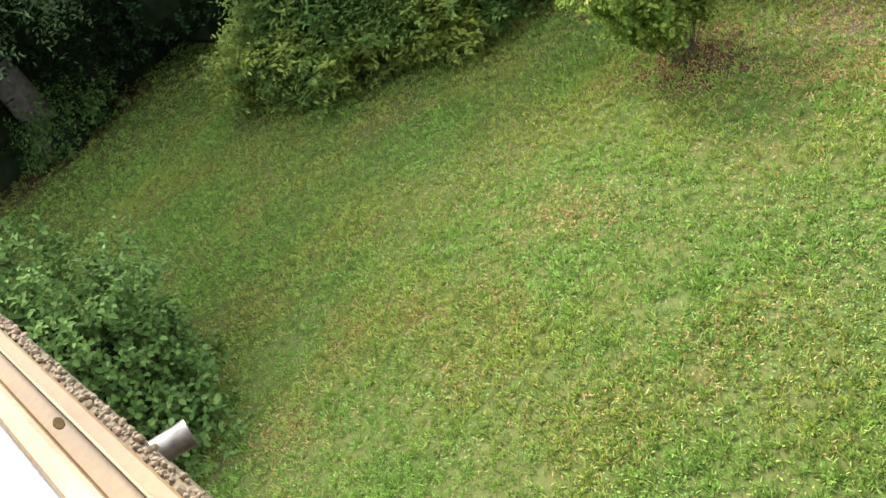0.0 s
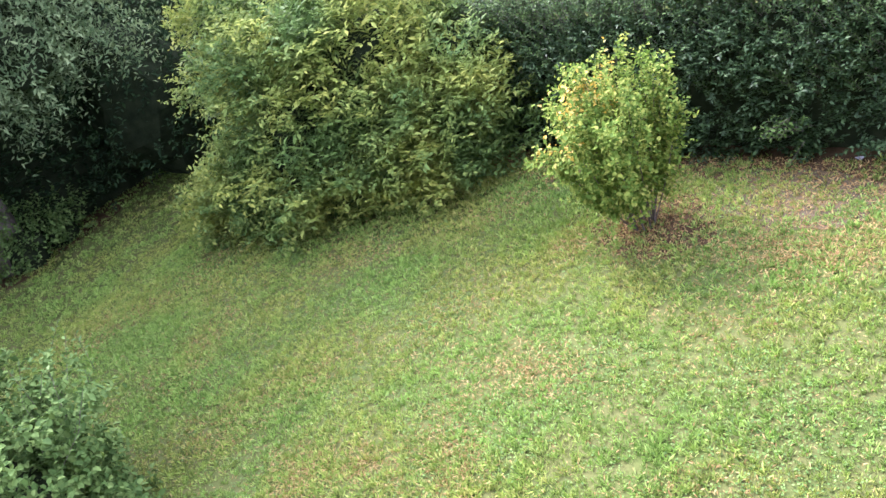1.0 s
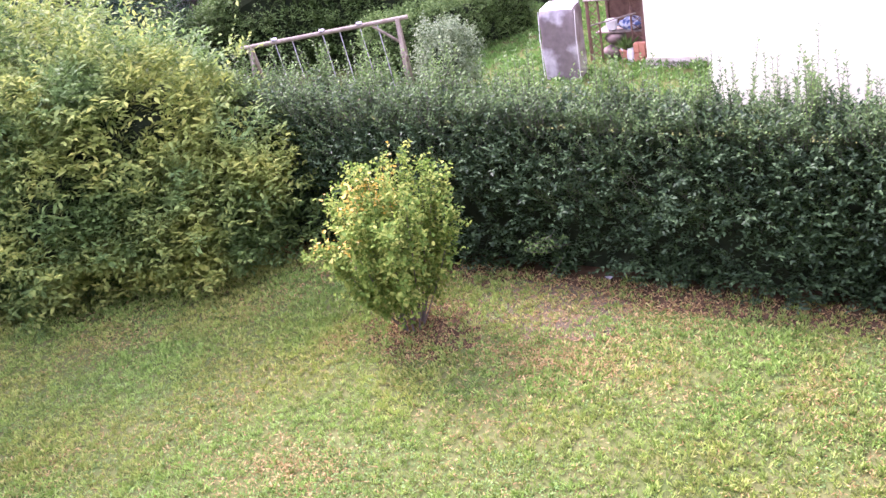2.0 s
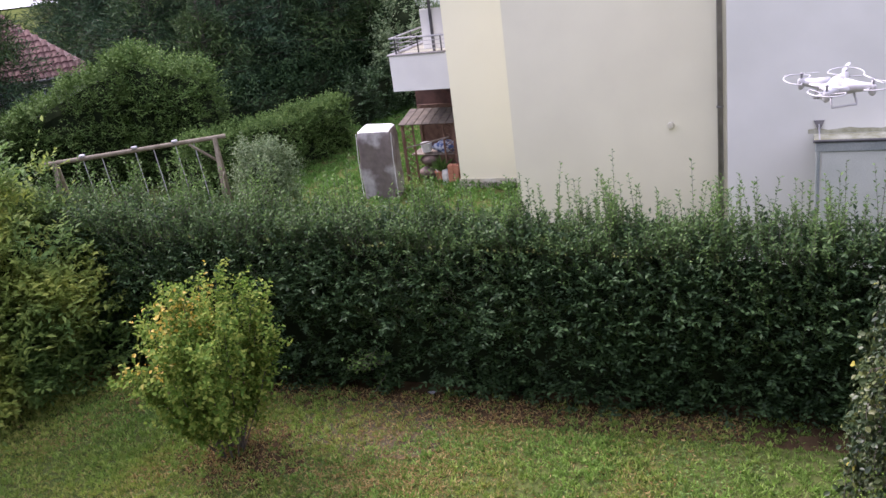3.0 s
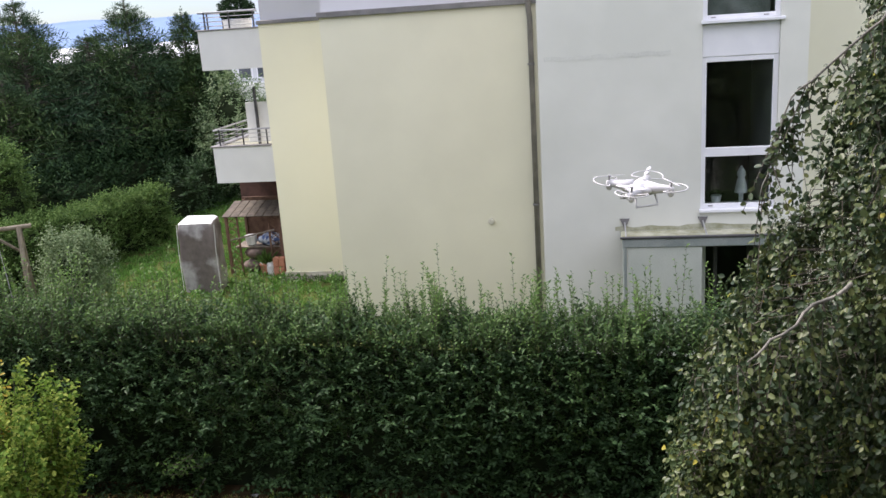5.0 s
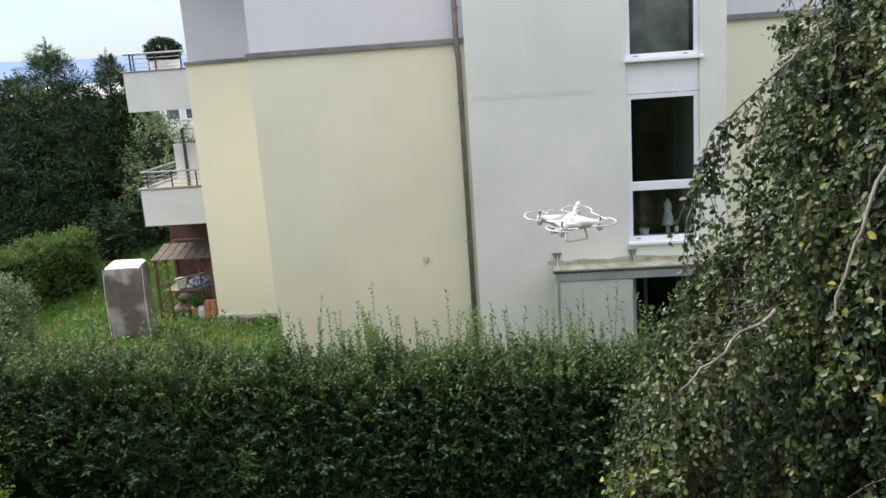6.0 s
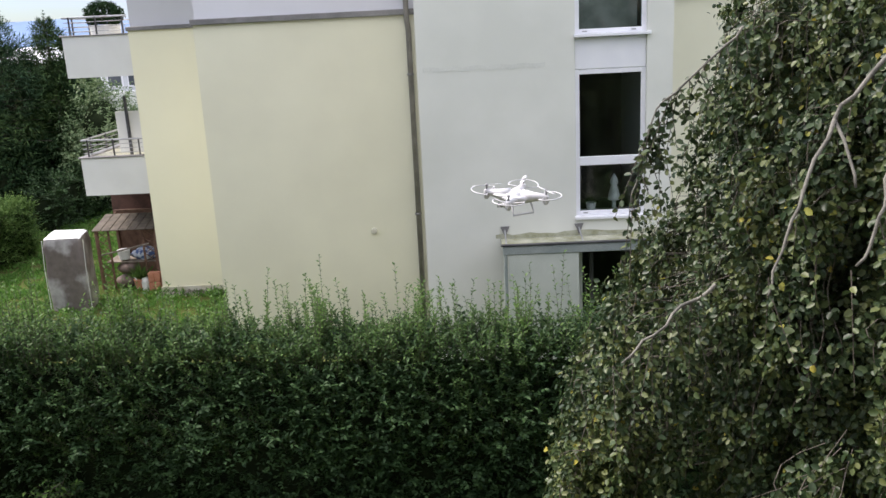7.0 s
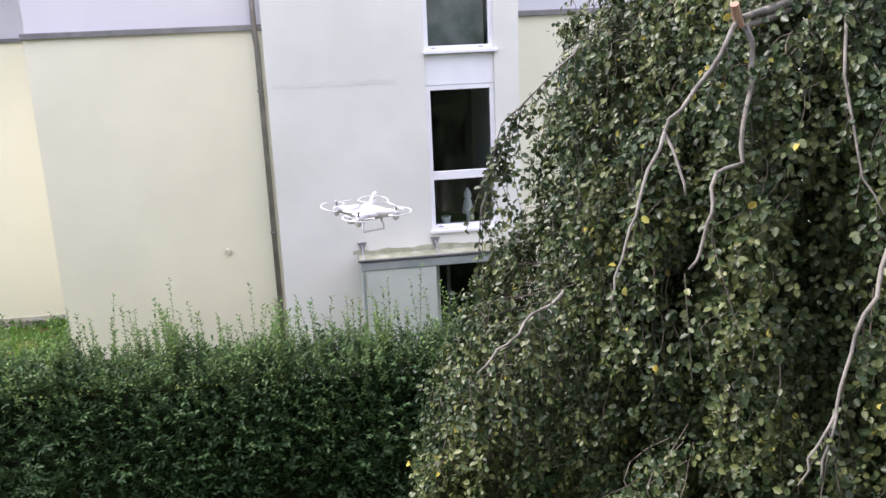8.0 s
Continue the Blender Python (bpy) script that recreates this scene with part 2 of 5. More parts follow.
M["drone_white"] = surface("white_plastic", (0.62, 0.615, 0.65), (0.67, 0.665, 0.70), 8, 0.3, 80, 0.02, grain=0.01)
M["drone_grey"] = surface("grey_plastic", (0.25, 0.25, 0.27), (0.32, 0.32, 0.34), 8, 0.4, 80, 0.02)
M["tan_metal"] = surface("tan_paint", (0.12, 0.07, 0.026), (0.155, 0.094, 0.036), 3, 0.5, 60, 0.05)
M["tan_light"] = surface("pale_tan_paint", (0.26, 0.185, 0.10), (0.33, 0.245, 0.145), 5, 0.5, 60, 0.05)
M["pebble"] = surface("pebble", (0.085, 0.058, 0.034), (0.21, 0.16, 0.105), 60, 0.6, 120, 0.3, c3=(0.14, 0.095, 0.05))
M["aggregate"] = surface("aggregate_concrete", (0.10, 0.075, 0.045), (0.16, 0.125, 0.08), 30, 0.9, 120, 0.5)
M["light_wood"] = surface("sunlit_wood", (0.24, 0.165, 0.10), (0.32, 0.235, 0.155), 3, 0.6, 50, 0.1)
M["white_paint"] = surface("white_paint", (0.27, 0.285, 0.31), (0.33, 0.345, 0.37), 3, 0.6, 70, 0.05)
M["chrome"] = surface("zinc_spout", (0.10, 0.08, 0.07), (0.34, 0.32, 0.30), 14, 0.3, 60, 0.05, 0.8)
M["own_wall"] = surface("house_render", (0.40, 0.38, 0.33), (0.46, 0.44, 0.39), 0.8, 0.9, 120, 0.1)
M["roof_tile"] = surface("red_roof_tile", (0.085, 0.042, 0.04), (0.15, 0.08, 0.07), 3, 0.85, 40, 0.3)
M["far_white"] = surface("far_white_render", (0.62, 0.63, 0.66), (0.7, 0.71, 0.74), 0.5, 0.9, 40, 0.05)
M["far_window"] = surface("far_window", (0.06, 0.07, 0.085), (0.12, 0.13, 0.15), 0.5, 0.2, 40, 0.02)
# distance haze is mixed into the ridge colour, the sky's shine into the lake's
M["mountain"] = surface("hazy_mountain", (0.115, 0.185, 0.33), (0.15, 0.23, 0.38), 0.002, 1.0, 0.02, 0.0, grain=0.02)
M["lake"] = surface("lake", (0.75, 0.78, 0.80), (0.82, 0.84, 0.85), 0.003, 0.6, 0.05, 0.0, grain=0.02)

for key in ("core", "soil", "bare_soil"):
    M[key].node_tree.nodes["Principled BSDF"].inputs["Specular IOR Level"].default_value = 0.0


# ---- mesh helpers ----
class Geo:
    """Collects vertices and faces of one mesh."""

    def __init__(self):
        self.v, self.f = [], []

    def add(self, verts, faces):
        k = len(self.v)
        self.v += [tuple(p) for p in verts]
        self.f += [tuple(i + k for i in q) for q in faces]
        return self

    def box(self, lo, hi, bevel=0.0, m=None):
        bm = bmesh.new()
        bmesh.ops.create_cube(bm, size=1.0)
        for p in bm.verts:
            p.co = Vector([lo[i] + (p.co[i] + 0.5) * (hi[i] - lo[i]) for i in range(3)])
        if bevel:
            bmesh.ops.bevel(bm, geom=bm.edges[:], offset=bevel, segments=1, affect="EDGES")
        if m is not None:
            bm.transform(m)
        bm.verts.index_update()
        self.add([p.co for p in bm.verts], [[p.index for p in q.verts] for q in bm.faces])
        bm.free()
        return self

    def tube(self, pts, radii, sides=8, caps=True):
        pts = [Vector(p) for p in pts]
        rings, faces = [], []
        side = None
        for i, p in enumerate(pts):
            d = (pts[min(i + 1, len(pts) - 1)] - pts[max(i - 1, 0)]).normalized()
            if side is None:
                side = d.orthogonal().normalized()
            side = (side - d * side.dot(d)).normalized()
            up = d.cross(side)
            r = radii[i] if hasattr(radii, "__len__") else radii
            rings += [p + (side * math.cos(a) + up * math.sin(a)) * r for a in (2 * math.pi * j / sides for j in range(sides))]
        for i in range(len(pts) - 1):
            for j in range(sides):
                a, b = i * sides + j, i * sides + (j + 1) % sides
                faces.append((a, b, b + sides, a + sides))
        if caps:
            faces.append(tuple(range(sides))[::-1])
            faces.append(tuple(range((len(pts) - 1) * sides, len(pts) * sides)))
        return self.add(rings, faces)

    def lathe(self, centre, profile, sides=20):
        """Profile of (radius, height) turned round a vertical axis."""
        cx, cy, cz = centre
        vs = [(cx + r * math.cos(2 * math.pi * j / sides), cy + r * math.sin(2 * math.pi * j / sides), cz + h) for r, h in profile for j in range(sides)]
        fs = [(i * sides + j, i * sides + (j + 1) % sides, (i + 1) * sides + (j + 1) % sides, (i + 1) * sides + j) for i in range(len(profile) - 1) for j in range(sides)]
        fs += [tuple(range(sides))[::-1], tuple(range((len(profile) - 1) * sides, len(profile) * sides))]
        return self.add(vs, fs)

    def blob(self, centre, radii, rough=0.15, freq=1.5, sub=3, seed=0.0):
        bm = bmesh.new()
        bmesh.ops.create_icosphere(bm, subdivisions=sub, radius=1.0)
        for p in bm.verts:
            k = 1 + rough * noise.noise(p.co * freq + Vector((seed, seed * 2, 0)))
            p.co = Vector([centre[i] + p.co[i] * radii[i] * k for i in range(3)])
        bm.verts.index_update()
        self.add([p.co for p in bm.verts], [[p.index for p in q.verts] for q in bm.faces])
        bm.free()
        return self

    def mesh(self, name, smooth=False):
        me = bpy.data.meshes.new(name)
        me.from_pydata(self.v, [], self.f)
        if smooth:
            me.shade_smooth()
        me.validate()
        return me


def thing(name, at, label, category, group="", kind=""):
    e = new(name)
    e.empty_display_size = 0.2
    e.matrix_basis = Matrix.Translation(at)
    return tagged(e, label, category, group, kind)


def part(name, geo, mat, parent, label="", smooth=False):
    me = geo if isinstance(geo, bpy.types.Mesh) else geo.mesh(name, smooth)
    if not me.materials:
        me.materials.append(M[mat])
    ob = new(name, me)
    ob.parent = parent
    if parent.data is None:
        ob.matrix_parent_inverse = parent.matrix_basis.inverted()
    return tagged(ob, label)


def single(name, geo, mat, label, category, group="", kind="", smooth=False):
    me = geo if isinstance(geo, bpy.types.Mesh) else geo.mesh(name, smooth)
    if not me.materials:
        me.materials.append(M[mat])
    return tagged(new(name, me), label, category, group, kind)


rng = np.random.default_rng(7)


def unit(a):
    return a / (np.linalg.norm(a, axis=-1, keepdims=True) + 1e-9)


def quick_mesh(name, verts, quads):
    """A mesh from arrays: verts (n, 3), quads (m, 3 or 4)."""
    me = bpy.data.meshes.new(name)
    k = quads.shape[1]
    me.vertices.add(len(verts))
    me.vertices.foreach_set("co", np.ascontiguousarray(verts, dtype=np.float32).ravel())
    me.loops.add(quads.size)
    me.loops.foreach_set("vertex_index", np.ascontiguousarray(quads, dtype=np.int32).ravel())
    me.polygons.add(len(quads))
    me.polygons.foreach_set("loop_start", np.arange(0, quads.size, k, dtype=np.int32))
    me.update(calc_edges=True)
    return me


def leaf_mesh(name, base, way, normal, length, width, fold=0.25, rounded=False):
    """One folded leaf per row: base point, direction, rough normal, length and width."""
    n = len(base)
    way = unit(way)
    side = unit(np.cross(way, normal))
    nor = np.cross(side, way)
    L, Wd = np.broadcast_to(length, n)[:, None], np.broadcast_to(width, n)[:, None]
    lift = nor * Wd * fold
    if rounded:
        rows = [base, base + way * L * 0.28 + side * Wd * 0.42 + lift, base + way * L * 0.7 + side * Wd * 0.40 + lift * 0.8, base + way * L - lift * 0.4,
                base + way * L * 0.7 - side * Wd * 0.40 + lift * 0.8, base + way * L * 0.28 - side * Wd * 0.42 + lift]
        v = np.stack(rows, 1).reshape(-1, 3)
        q = np.array([[0, 1, 2, 3], [0, 3, 4, 5]])
        quads = (np.arange(n)[:, None, None] * 6 + q).reshape(-1, 4)
    else:
        rows = [base, base + way * L * 0.45 + side * Wd * 0.5 + lift, base + way * L - lift * 0.3, base + way * L * 0.45 - side * Wd * 0.5 + lift]
        v = np.stack(rows, 1).reshape(-1, 3)
        q = np.array([[0, 1, 2], [0, 2, 3]])
        quads = (np.arange(n)[:, None, None] * 4 + q).reshape(-1, 3)
    return quick_mesh(name, v, quads)


def sprig_leaves(root, way, length, count, spread=0.9, droop=0.0, flat=False):
    """Leaves set round short twigs: returns base points, directions and normals."""
    n = len(root)
    way = unit(way)
    a = unit(np.cross(way, rng.normal(size=(n, 3))))
    b = np.cross(way, a)
    s = (np.arange(count) + rng.uniform(0.2, 0.9, (n, count))) / count
    ln = np.broadcast_to(length, n)[:, None]
    ph = np.arange(count) * 2.4 + rng.uniform(0, 6.28, (n, 1))
    if flat:
        a = unit(np.cross(way, np.array([0, 0, 1.0]) + rng.normal(scale=0.25, size=(n, 3))))
        b = np.cross(a, way)
        ph = np.arange(count) * math.pi + rng.normal(scale=0.35, size=(n, count))
    out = a[:, None] * np.cos(ph)[..., None] + b[:, None] * np.sin(ph)[..., None]
    base = root[:, None] + way[:, None] * (s * ln)[..., None]
    base[..., 2] -= droop * (s * ln) ** 2
    dirs = unit(way[:, None] * (1 - spread * 0.6) + out * spread + rng.normal(scale=0.18, size=(n, count, 3)))
    nor = unit(np.array([0, 0, 0.9]) + way[:, None] * (0.15 if flat else 0.5) + rng.normal(scale=0.25 if flat else 0.35, size=(n, count, 3)))
    return base.reshape(-1, 3), dirs.reshape(-1, 3), nor.reshape(-1, 3)


def twig_mesh(name, a, b, r):
    """Thin three-sided twigs from a to b."""
    n = len(a)
    d = unit(b - a)
    s = unit(np.cross(d, np.array([0.31, 0.77, 0.2]) + rng.normal(scale=0.2, size=(n, 3))))
    u = np.cross(d, s)
    rr = np.broadcast_to(r, n)[:, None]
    ring = [s * rr, (-0.5 * s + 0.87 * u) * rr, (-0.5 * s - 0.87 * u) * rr]
    v = np.stack([a + o for o in ring] + [b + o * 0.4 for o in ring], 1).reshape(-1, 3)
    q = np.array([[0, 1, 4, 3], [1, 2, 5, 4], [2, 0, 3, 5]])
    return quick_mesh(name, v, (np.arange(n)[:, None, None] * 6 + q).reshape(-1, 4))


def wave(p, f, seed=0.0):
    """Cheap smooth noise of points, about -1 to 1."""
    x, y, z = p[..., 0] * f, p[..., 1] * f, p[..., 2] * f
    return (np.sin(x * 1.3 + 2.1 * np.sin(y * 0.9 + seed) + seed) + np.sin(y * 1.7 + 1.7 * np.sin(z * 1.1 + seed * 2)) + np.sin(z * 1.9 + x * 0.8 + seed * 3)) / 3


def dome_points(n, centre, radii, low=-0.3, rough=0.16, f=1.6, seed=0.0, shell=0.85):
    """Points and outward ways over an uneven ellipsoid, above the height share low."""
    d = unit(rng.normal(size=(int(n * 2.4), 3)))
    d = d[d[:, 2] > low][:n]
    r = 1 + rough * wave(d * 2.2, f, seed) + rough * 0.6 * wave(d * 5.1, f, seed + 2)
    depth = shell + (1 - shell) * rng.uniform(0, 1, len(d)) ** 0.5
    p = np.array(centre) + d * np.array(radii) * (r * depth)[:, None]
    return p, unit(d / np.array(radii))


def clumped(p, d, per, size):
    """Twig roots and ways in small rounded clumps set at p, facing d."""
    n = len(p)
    v = unit(d[:, None] + rng.normal(scale=0.75, size=(n, per, 3)))
    push = rng.uniform(-0.9, 0.5, (n, 1, 1)) * size
    root = p[:, None] + d[:, None] * push + v * (size * rng.uniform(0.45, 1.0, (n, per)))[..., None]
    return root.reshape(-1, 3), unit(v + [0, 0, 0.25]).reshape(-1, 3)


# ---- ground ----
def ground_sheet():
    g = Geo()
    xs = [-60, -20, -5, 0, 2, 4, 6, 8, 10, 12, 15, 20, 30, 60, 150, 600, 3500]
    ys = [-3500, -600, -100, -30, -12, -6, -2, 2, 6, 10, 14, 18, 24, 40, 100, 600, 3500]
    vs = [(x, y, 0.0) for x in xs for y in ys]
    n = len(ys)
    fs = [(i * n + j, (i + 1) * n + j, (i + 1) * n + j + 1, i * n + j + 1) for i in range(len(xs) - 1) for j in range(n - 1)]
    g.add(vs, fs)
    return single("ground", g, "soil", "earth and thatch under the lawns", "ground", kind="structure")


ground_sheet()
BUSH = np.array([7.64, 6.49])


def bare(x, y):
    """How bare the lawn is: under the bush, along the hedge, on worn spots, and thinned for shade under the trees."""
    d = np.hypot((x - BUSH[0]) * 1.1, y - BUSH[1] + 0.25)
    b = np.clip(1.25 - d / 0.85, 0, 1) * 0.9
    b = np.maximum(b, np.clip((x - 8.55 - 0.25 * np.sin(y * 1.3)) / 0.6, 0, 1) * 0.8)
    b = np.maximum(b, 0.6 * np.exp(-(((x - 7.6) / 0.6) ** 2 + ((y - 4.0) / 1.1) ** 2)))
    b = np.maximum(b, 0.55 * np.exp(-(((x - 7.3) / 0.35) ** 2 + ((y - 2.6) / 0.7) ** 2)))
    b = np.maximum(b, (0.42 + 0.4 * wave(np.stack([x, y, x * 0], -1), 3.5, 6.0)) * np.exp(-(((x - 8.45) / 0.75) ** 2 + ((y - 4.9) / 1.35) ** 2)))
    b = np.maximum(b, 0.4 * np.exp(-(((x - 4.85) / 0.4) ** 2 + ((y - 6.3) / 0.6) ** 2)))
    # thins the grass under the trees, in place of deeper shade
    b = np.maximum(b, np.clip((y - 18.5 - 0.5 * np.sin(x * 1.7)) / 4.0, 0, 0.8))
    p = np.stack([x, y, x * 0], -1)
    return np.maximum(b, 0.4 * np.clip(wave(p, 1.1, 3.0) * 1.3 - 0.45, 0, 1))


def blades(name, n, lo, hi, size, label, masked=True, mat="grass", per=8):
    """Grass in small tufts, so that darker thatch shows between them."""
    k = n // per
    x, y = rng.uniform(lo[0], hi[0], k), rng.uniform(lo[1], hi[1], k)
    if masked:
        keep = rng.uniform(0, 1, k) > bare(x, y) * 0.9
        x, y = x[keep], y[keep]
    k = len(x)
    big = rng.uniform(0.6, 1.35, k) * (1 + 0.25 * wave(np.stack([x, y, x * 0], 1), 1.9, 1.0))
    c = np.stack([x, y, np.full(k, 0.002)], 1)
    a, r = rng.uniform(0, 6.28, (k, per)), size * 0.55 * big[:, None] * rng.uniform(0.1, 1.0, (k, per))
    off = np.stack([np.cos(a) * r, np.sin(a) * r, np.zeros((k, per))], -1)
    p = (c[:, None] + off).reshape(-1, 3)
    lean = (off / size * 1.3 + rng.normal(scale=0.4, size=(k, per, 3)) * [1, 1, 0.3] + [0, 0, 0.75]).reshape(-1, 3)
    s = size * np.repeat(big, per) * rng.uniform(0.7, 1.25, k * per)
    me = leaf_mesh(name, p, lean, rng.normal(size=(k * per, 3)), s, s * 0.21, 0.2)
    return single(name, me, mat, label, "grass", kind="stuff")


blades("grass", 440000, (0.3, 0.5), (9.5, 17.0), 0.058, "short mown lawn grass with dry yellow patches")
blades("grass", 170000, (-0.2, -6.0), (9.5, 0.5), 0.06, "short mown lawn grass near the house")
blades("grass", 90000, (-3.0, 4.0), (0.3, 14.0), 0.065, "short lawn grass beside the ivy")
blades("grass", 60000, (1.0, 17.0), (9.0, 24.0), 0.07, "shaded lawn grass under the trees")
blades("grass", 90000, (15.5, 5.0), (34.0, 16.0), 0.12, "bright green lawn grass of the next garden", False, "grass_green")


def soil_patch(cx, cy, rx, ry, label, n=40, mat="bare_soil", z=0.004):
    g = Geo()
    ring = []
    for j in range(n):
        a = 2 * math.pi * j / n
        k = 1 + 0.35 * noise.noise(Vector((math.cos(a) * 2.5 + cx, math.sin(a) * 2.5 + cy, 0)))
        ring.append((cx + rx * k * math.cos(a), cy + ry * k * math.sin(a), z))
    g.add(ring, [tuple(range(n))])
    single("soil_patch", g, mat, label, "soil", kind="structure")


soil_patch(7.64, 6.3, 0.75, 0.85, "bare brown soil under the bush")
soil_patch(9.35, 3.0, 0.5, 9.0, "bare brown soil along the hedge foot", 90)
soil_patch(8.5, 4.9, 0.7, 1.2, "worn dry earth showing through thin grass", 60, "worn_soil", 0.0085)
# dark ground colour here imitates the trees' shade on the lawn
soil_patch(4.2, 22.2, 3.6, 1.6, "dark soil patch put in for the shade under the trees")


# dry spots: place, reach, strength
DRY = [(3.3, 6.15, 0.3, 0.35, 0.8), (2.85, 7.2, 0.25, 0.3, 0.7), (2.5, 7.9, 0.3, 0.5, 0.7), (4.75, 6.2, 0.35, 0.7, 0.55), (7.1, 7.3, 0.35, 0.3, 0.9), (7.4, 4.6, 0.4, 0.6, 0.7), (2.1, 7.9, 0.35, 0.3, 0.6), (1.0, 7.6, 0.4, 0.4, 0.7)]


def dry_share(x, y):
    p = np.stack([x, y, x * 0], -1)
    spots = sum(w * np.exp(-((x - cx) / rx) ** 2 - ((y - cy) / ry) ** 2) for cx, cy, rx, ry, w in DRY)
    return spots + np.clip(wave(p, 1.3, 8.0) * 2.4 - 0.6, 0.0, 1) * 0.4 * (0.6 + 0.4 * wave(p, 6.0, 1.0)) + bare(x, y) * 0.5 + 0.08 * np.exp(-((x - 8.4) / 0.9) ** 2 - ((y - 4.9) / 1.7) ** 2) + 0.04


n_ = 260000
x_, y_ = rng.uniform(0.3, 9.4, n_), rng.uniform(0.3, 16.0, n_)
k_ = rng.uniform(0, 1, n_) < dry_share(x_, y_)
x_, y_ = x_[k_], y_[k_]
p_ = np.stack([x_, y_, np.full(len(x_), 0.02)], 1)
single("dry_grass", leaf_mesh("dry_grass", p_, np.stack([rng.normal(size=len(x_)), rng.normal(size=len(x_)), np.full(len(x_), 0.45)], 1), rng.normal(size=(len(x_), 3)), 0.06, 0.012, 0.2), "straw", "dry straw-coloured grass in patches of the lawn", "grass", kind="stuff")


def ground_leaves(name, n, mat, size, want, label, category):
    x, y = rng.uniform(0.5, 9.4, n), rng.uniform(0.0, 16.0, n)
    keep = rng.uniform(0, 1, n) < want(x, y)
    x, y = x[keep], y[keep]
    k = len(x)
    p = np.stack([x, y, rng.uniform(0.01, 0.034, k)], 1)
    d = np.stack([rng.normal(size=k), rng.normal(size=k), rng.normal(size=k) * 0.25], 1)
    nor = np.stack([rng.normal(size=k) * 0.3, rng.normal(size=k) * 0.3, np.ones(k)], 1)
    s = size * rng.uniform(0.6, 1.4, k)
    single(name, leaf_mesh(name, p, d, nor, s, s * 0.8, 0.15, True), mat, label, category, kind="stuff")


def clover_share(x, y):
    p = np.stack([x, y, x * 0], -1)
    return np.clip(0.3 + 0.7 * wave(p, 1.5, 5.0) + 0.5 * wave(p, 5.0, 2.0) + 0.7 * np.exp(-((x - 2.65) / 0.45) ** 2 - ((y - 6.4) / 0.6) ** 2), 0.08, 0.95) * (1 - bare(x, y) * 0.8)


ground_leaves("clover", 130000, "clover", 0.023, clover_share, "clover and broad weeds in the lawn", "clover")
ground_leaves("fallen_leaves", 5000, "litter", 0.045, lambda x, y: np.clip(bare(x, y) - 0.15, 0, 0.8), "dry brown fallen leaves on bare soil", "leaves")

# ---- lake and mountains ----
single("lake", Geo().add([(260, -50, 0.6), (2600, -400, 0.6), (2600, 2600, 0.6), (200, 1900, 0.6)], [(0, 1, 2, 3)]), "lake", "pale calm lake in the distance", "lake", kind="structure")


def mountains():
    g, n = Geo(), 90
    vs = []
    for i in range(n):
        a = radians(-30 + 110 * i / (n - 1))
        h = 62 + 26 * noise.noise(Vector((i * 0.09, 0.3, 0))) + 9 * noise.noise(Vector((i * 0.4, 2.3, 0))) + 34 * math.exp(-((i - 47) / 8) ** 2)
        vs += [(2600 * math.cos(a), 2600 * math.sin(a), -2), (2900 * math.cos(a), 2900 * math.sin(a), h * 0.7), (3200 * math.cos(a), 3200 * math.sin(a), h)]
    g.add(vs, [(i * 3 + j, i * 3 + 3 + j, i * 3 + 4 + j, i * 3 + 1 + j) for i in range(n - 1) for j in range(2)])
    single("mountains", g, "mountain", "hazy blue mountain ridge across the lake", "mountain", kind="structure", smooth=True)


mountains()


# ---- the house with balconies across the hedge ----
house = thing("apartment_house", (16.5, 2, 0), "pale yellow and white apartment house beside the hedge", "house")
LX, MX, WX = 19.4, 16.5, 13.5
part("wall", Geo().box((LX, 5.0, 0.14), (LX + 7, 7.38, 6.10)), "lit_yellow_wall", house, "smooth yellow end wall, its brighter light put into the colour")
part("plinth", Geo().box((LX - 0.03, 4.9, 0), (LX + 7, 7.41, 0.14)), "stain", house, "weathered grey plinth")
part("wall", Geo().box((MX, 0.2, 0), (MX + 9, 5.03, 6.11)), "yellow_wall", house, "smooth cream yellow wall")
part("wall", Geo().box((MX, -12, 0), (MX + 9, -2.8, 6.17)), "yellow_wall", house, "smooth cream yellow wall")
part("cornice", Geo().box((LX - 0.07, 5.0, 6.10), (LX + 7, 7.40, 6.19), 0.012), "sheet_metal", house, "grey sheet-metal coping")
part("cornice", Geo().box((MX - 0.08, 0.2, 6.11), (MX + 9, 5.06, 6.22), 0.012), "sheet_metal", house, "grey sheet-metal coping")
part("cornice", Geo().box((MX - 0.08, -12, 6.17), (MX + 9, -2.8, 6.28), 0.012), "sheet_metal", house, "grey sheet-metal coping")
part("attic_wall", Geo().box((LX + 0.04, 5.06, 6.19), (LX + 7, 7.33, 9.2)), "attic_wall", house, "lavender grey attic wall")
part("attic_wall", Geo().box((MX + 0.05, 0.2, 6.22), (MX + 8.8, 5.0, 9.2)), "attic_wall", house, "lavender grey attic wall")
part("attic_wall", Geo().box((MX + 0.05, -12, 6.28), (MX + 8.8, -2.8, 9.2)), "attic_wall", house, "lavender grey attic wall")
part("roof", Geo().box((MX - 0.2, -12.2, 9.2), (MX + 10, 7.6, 9.45), 0.02), "sheet_metal", house)

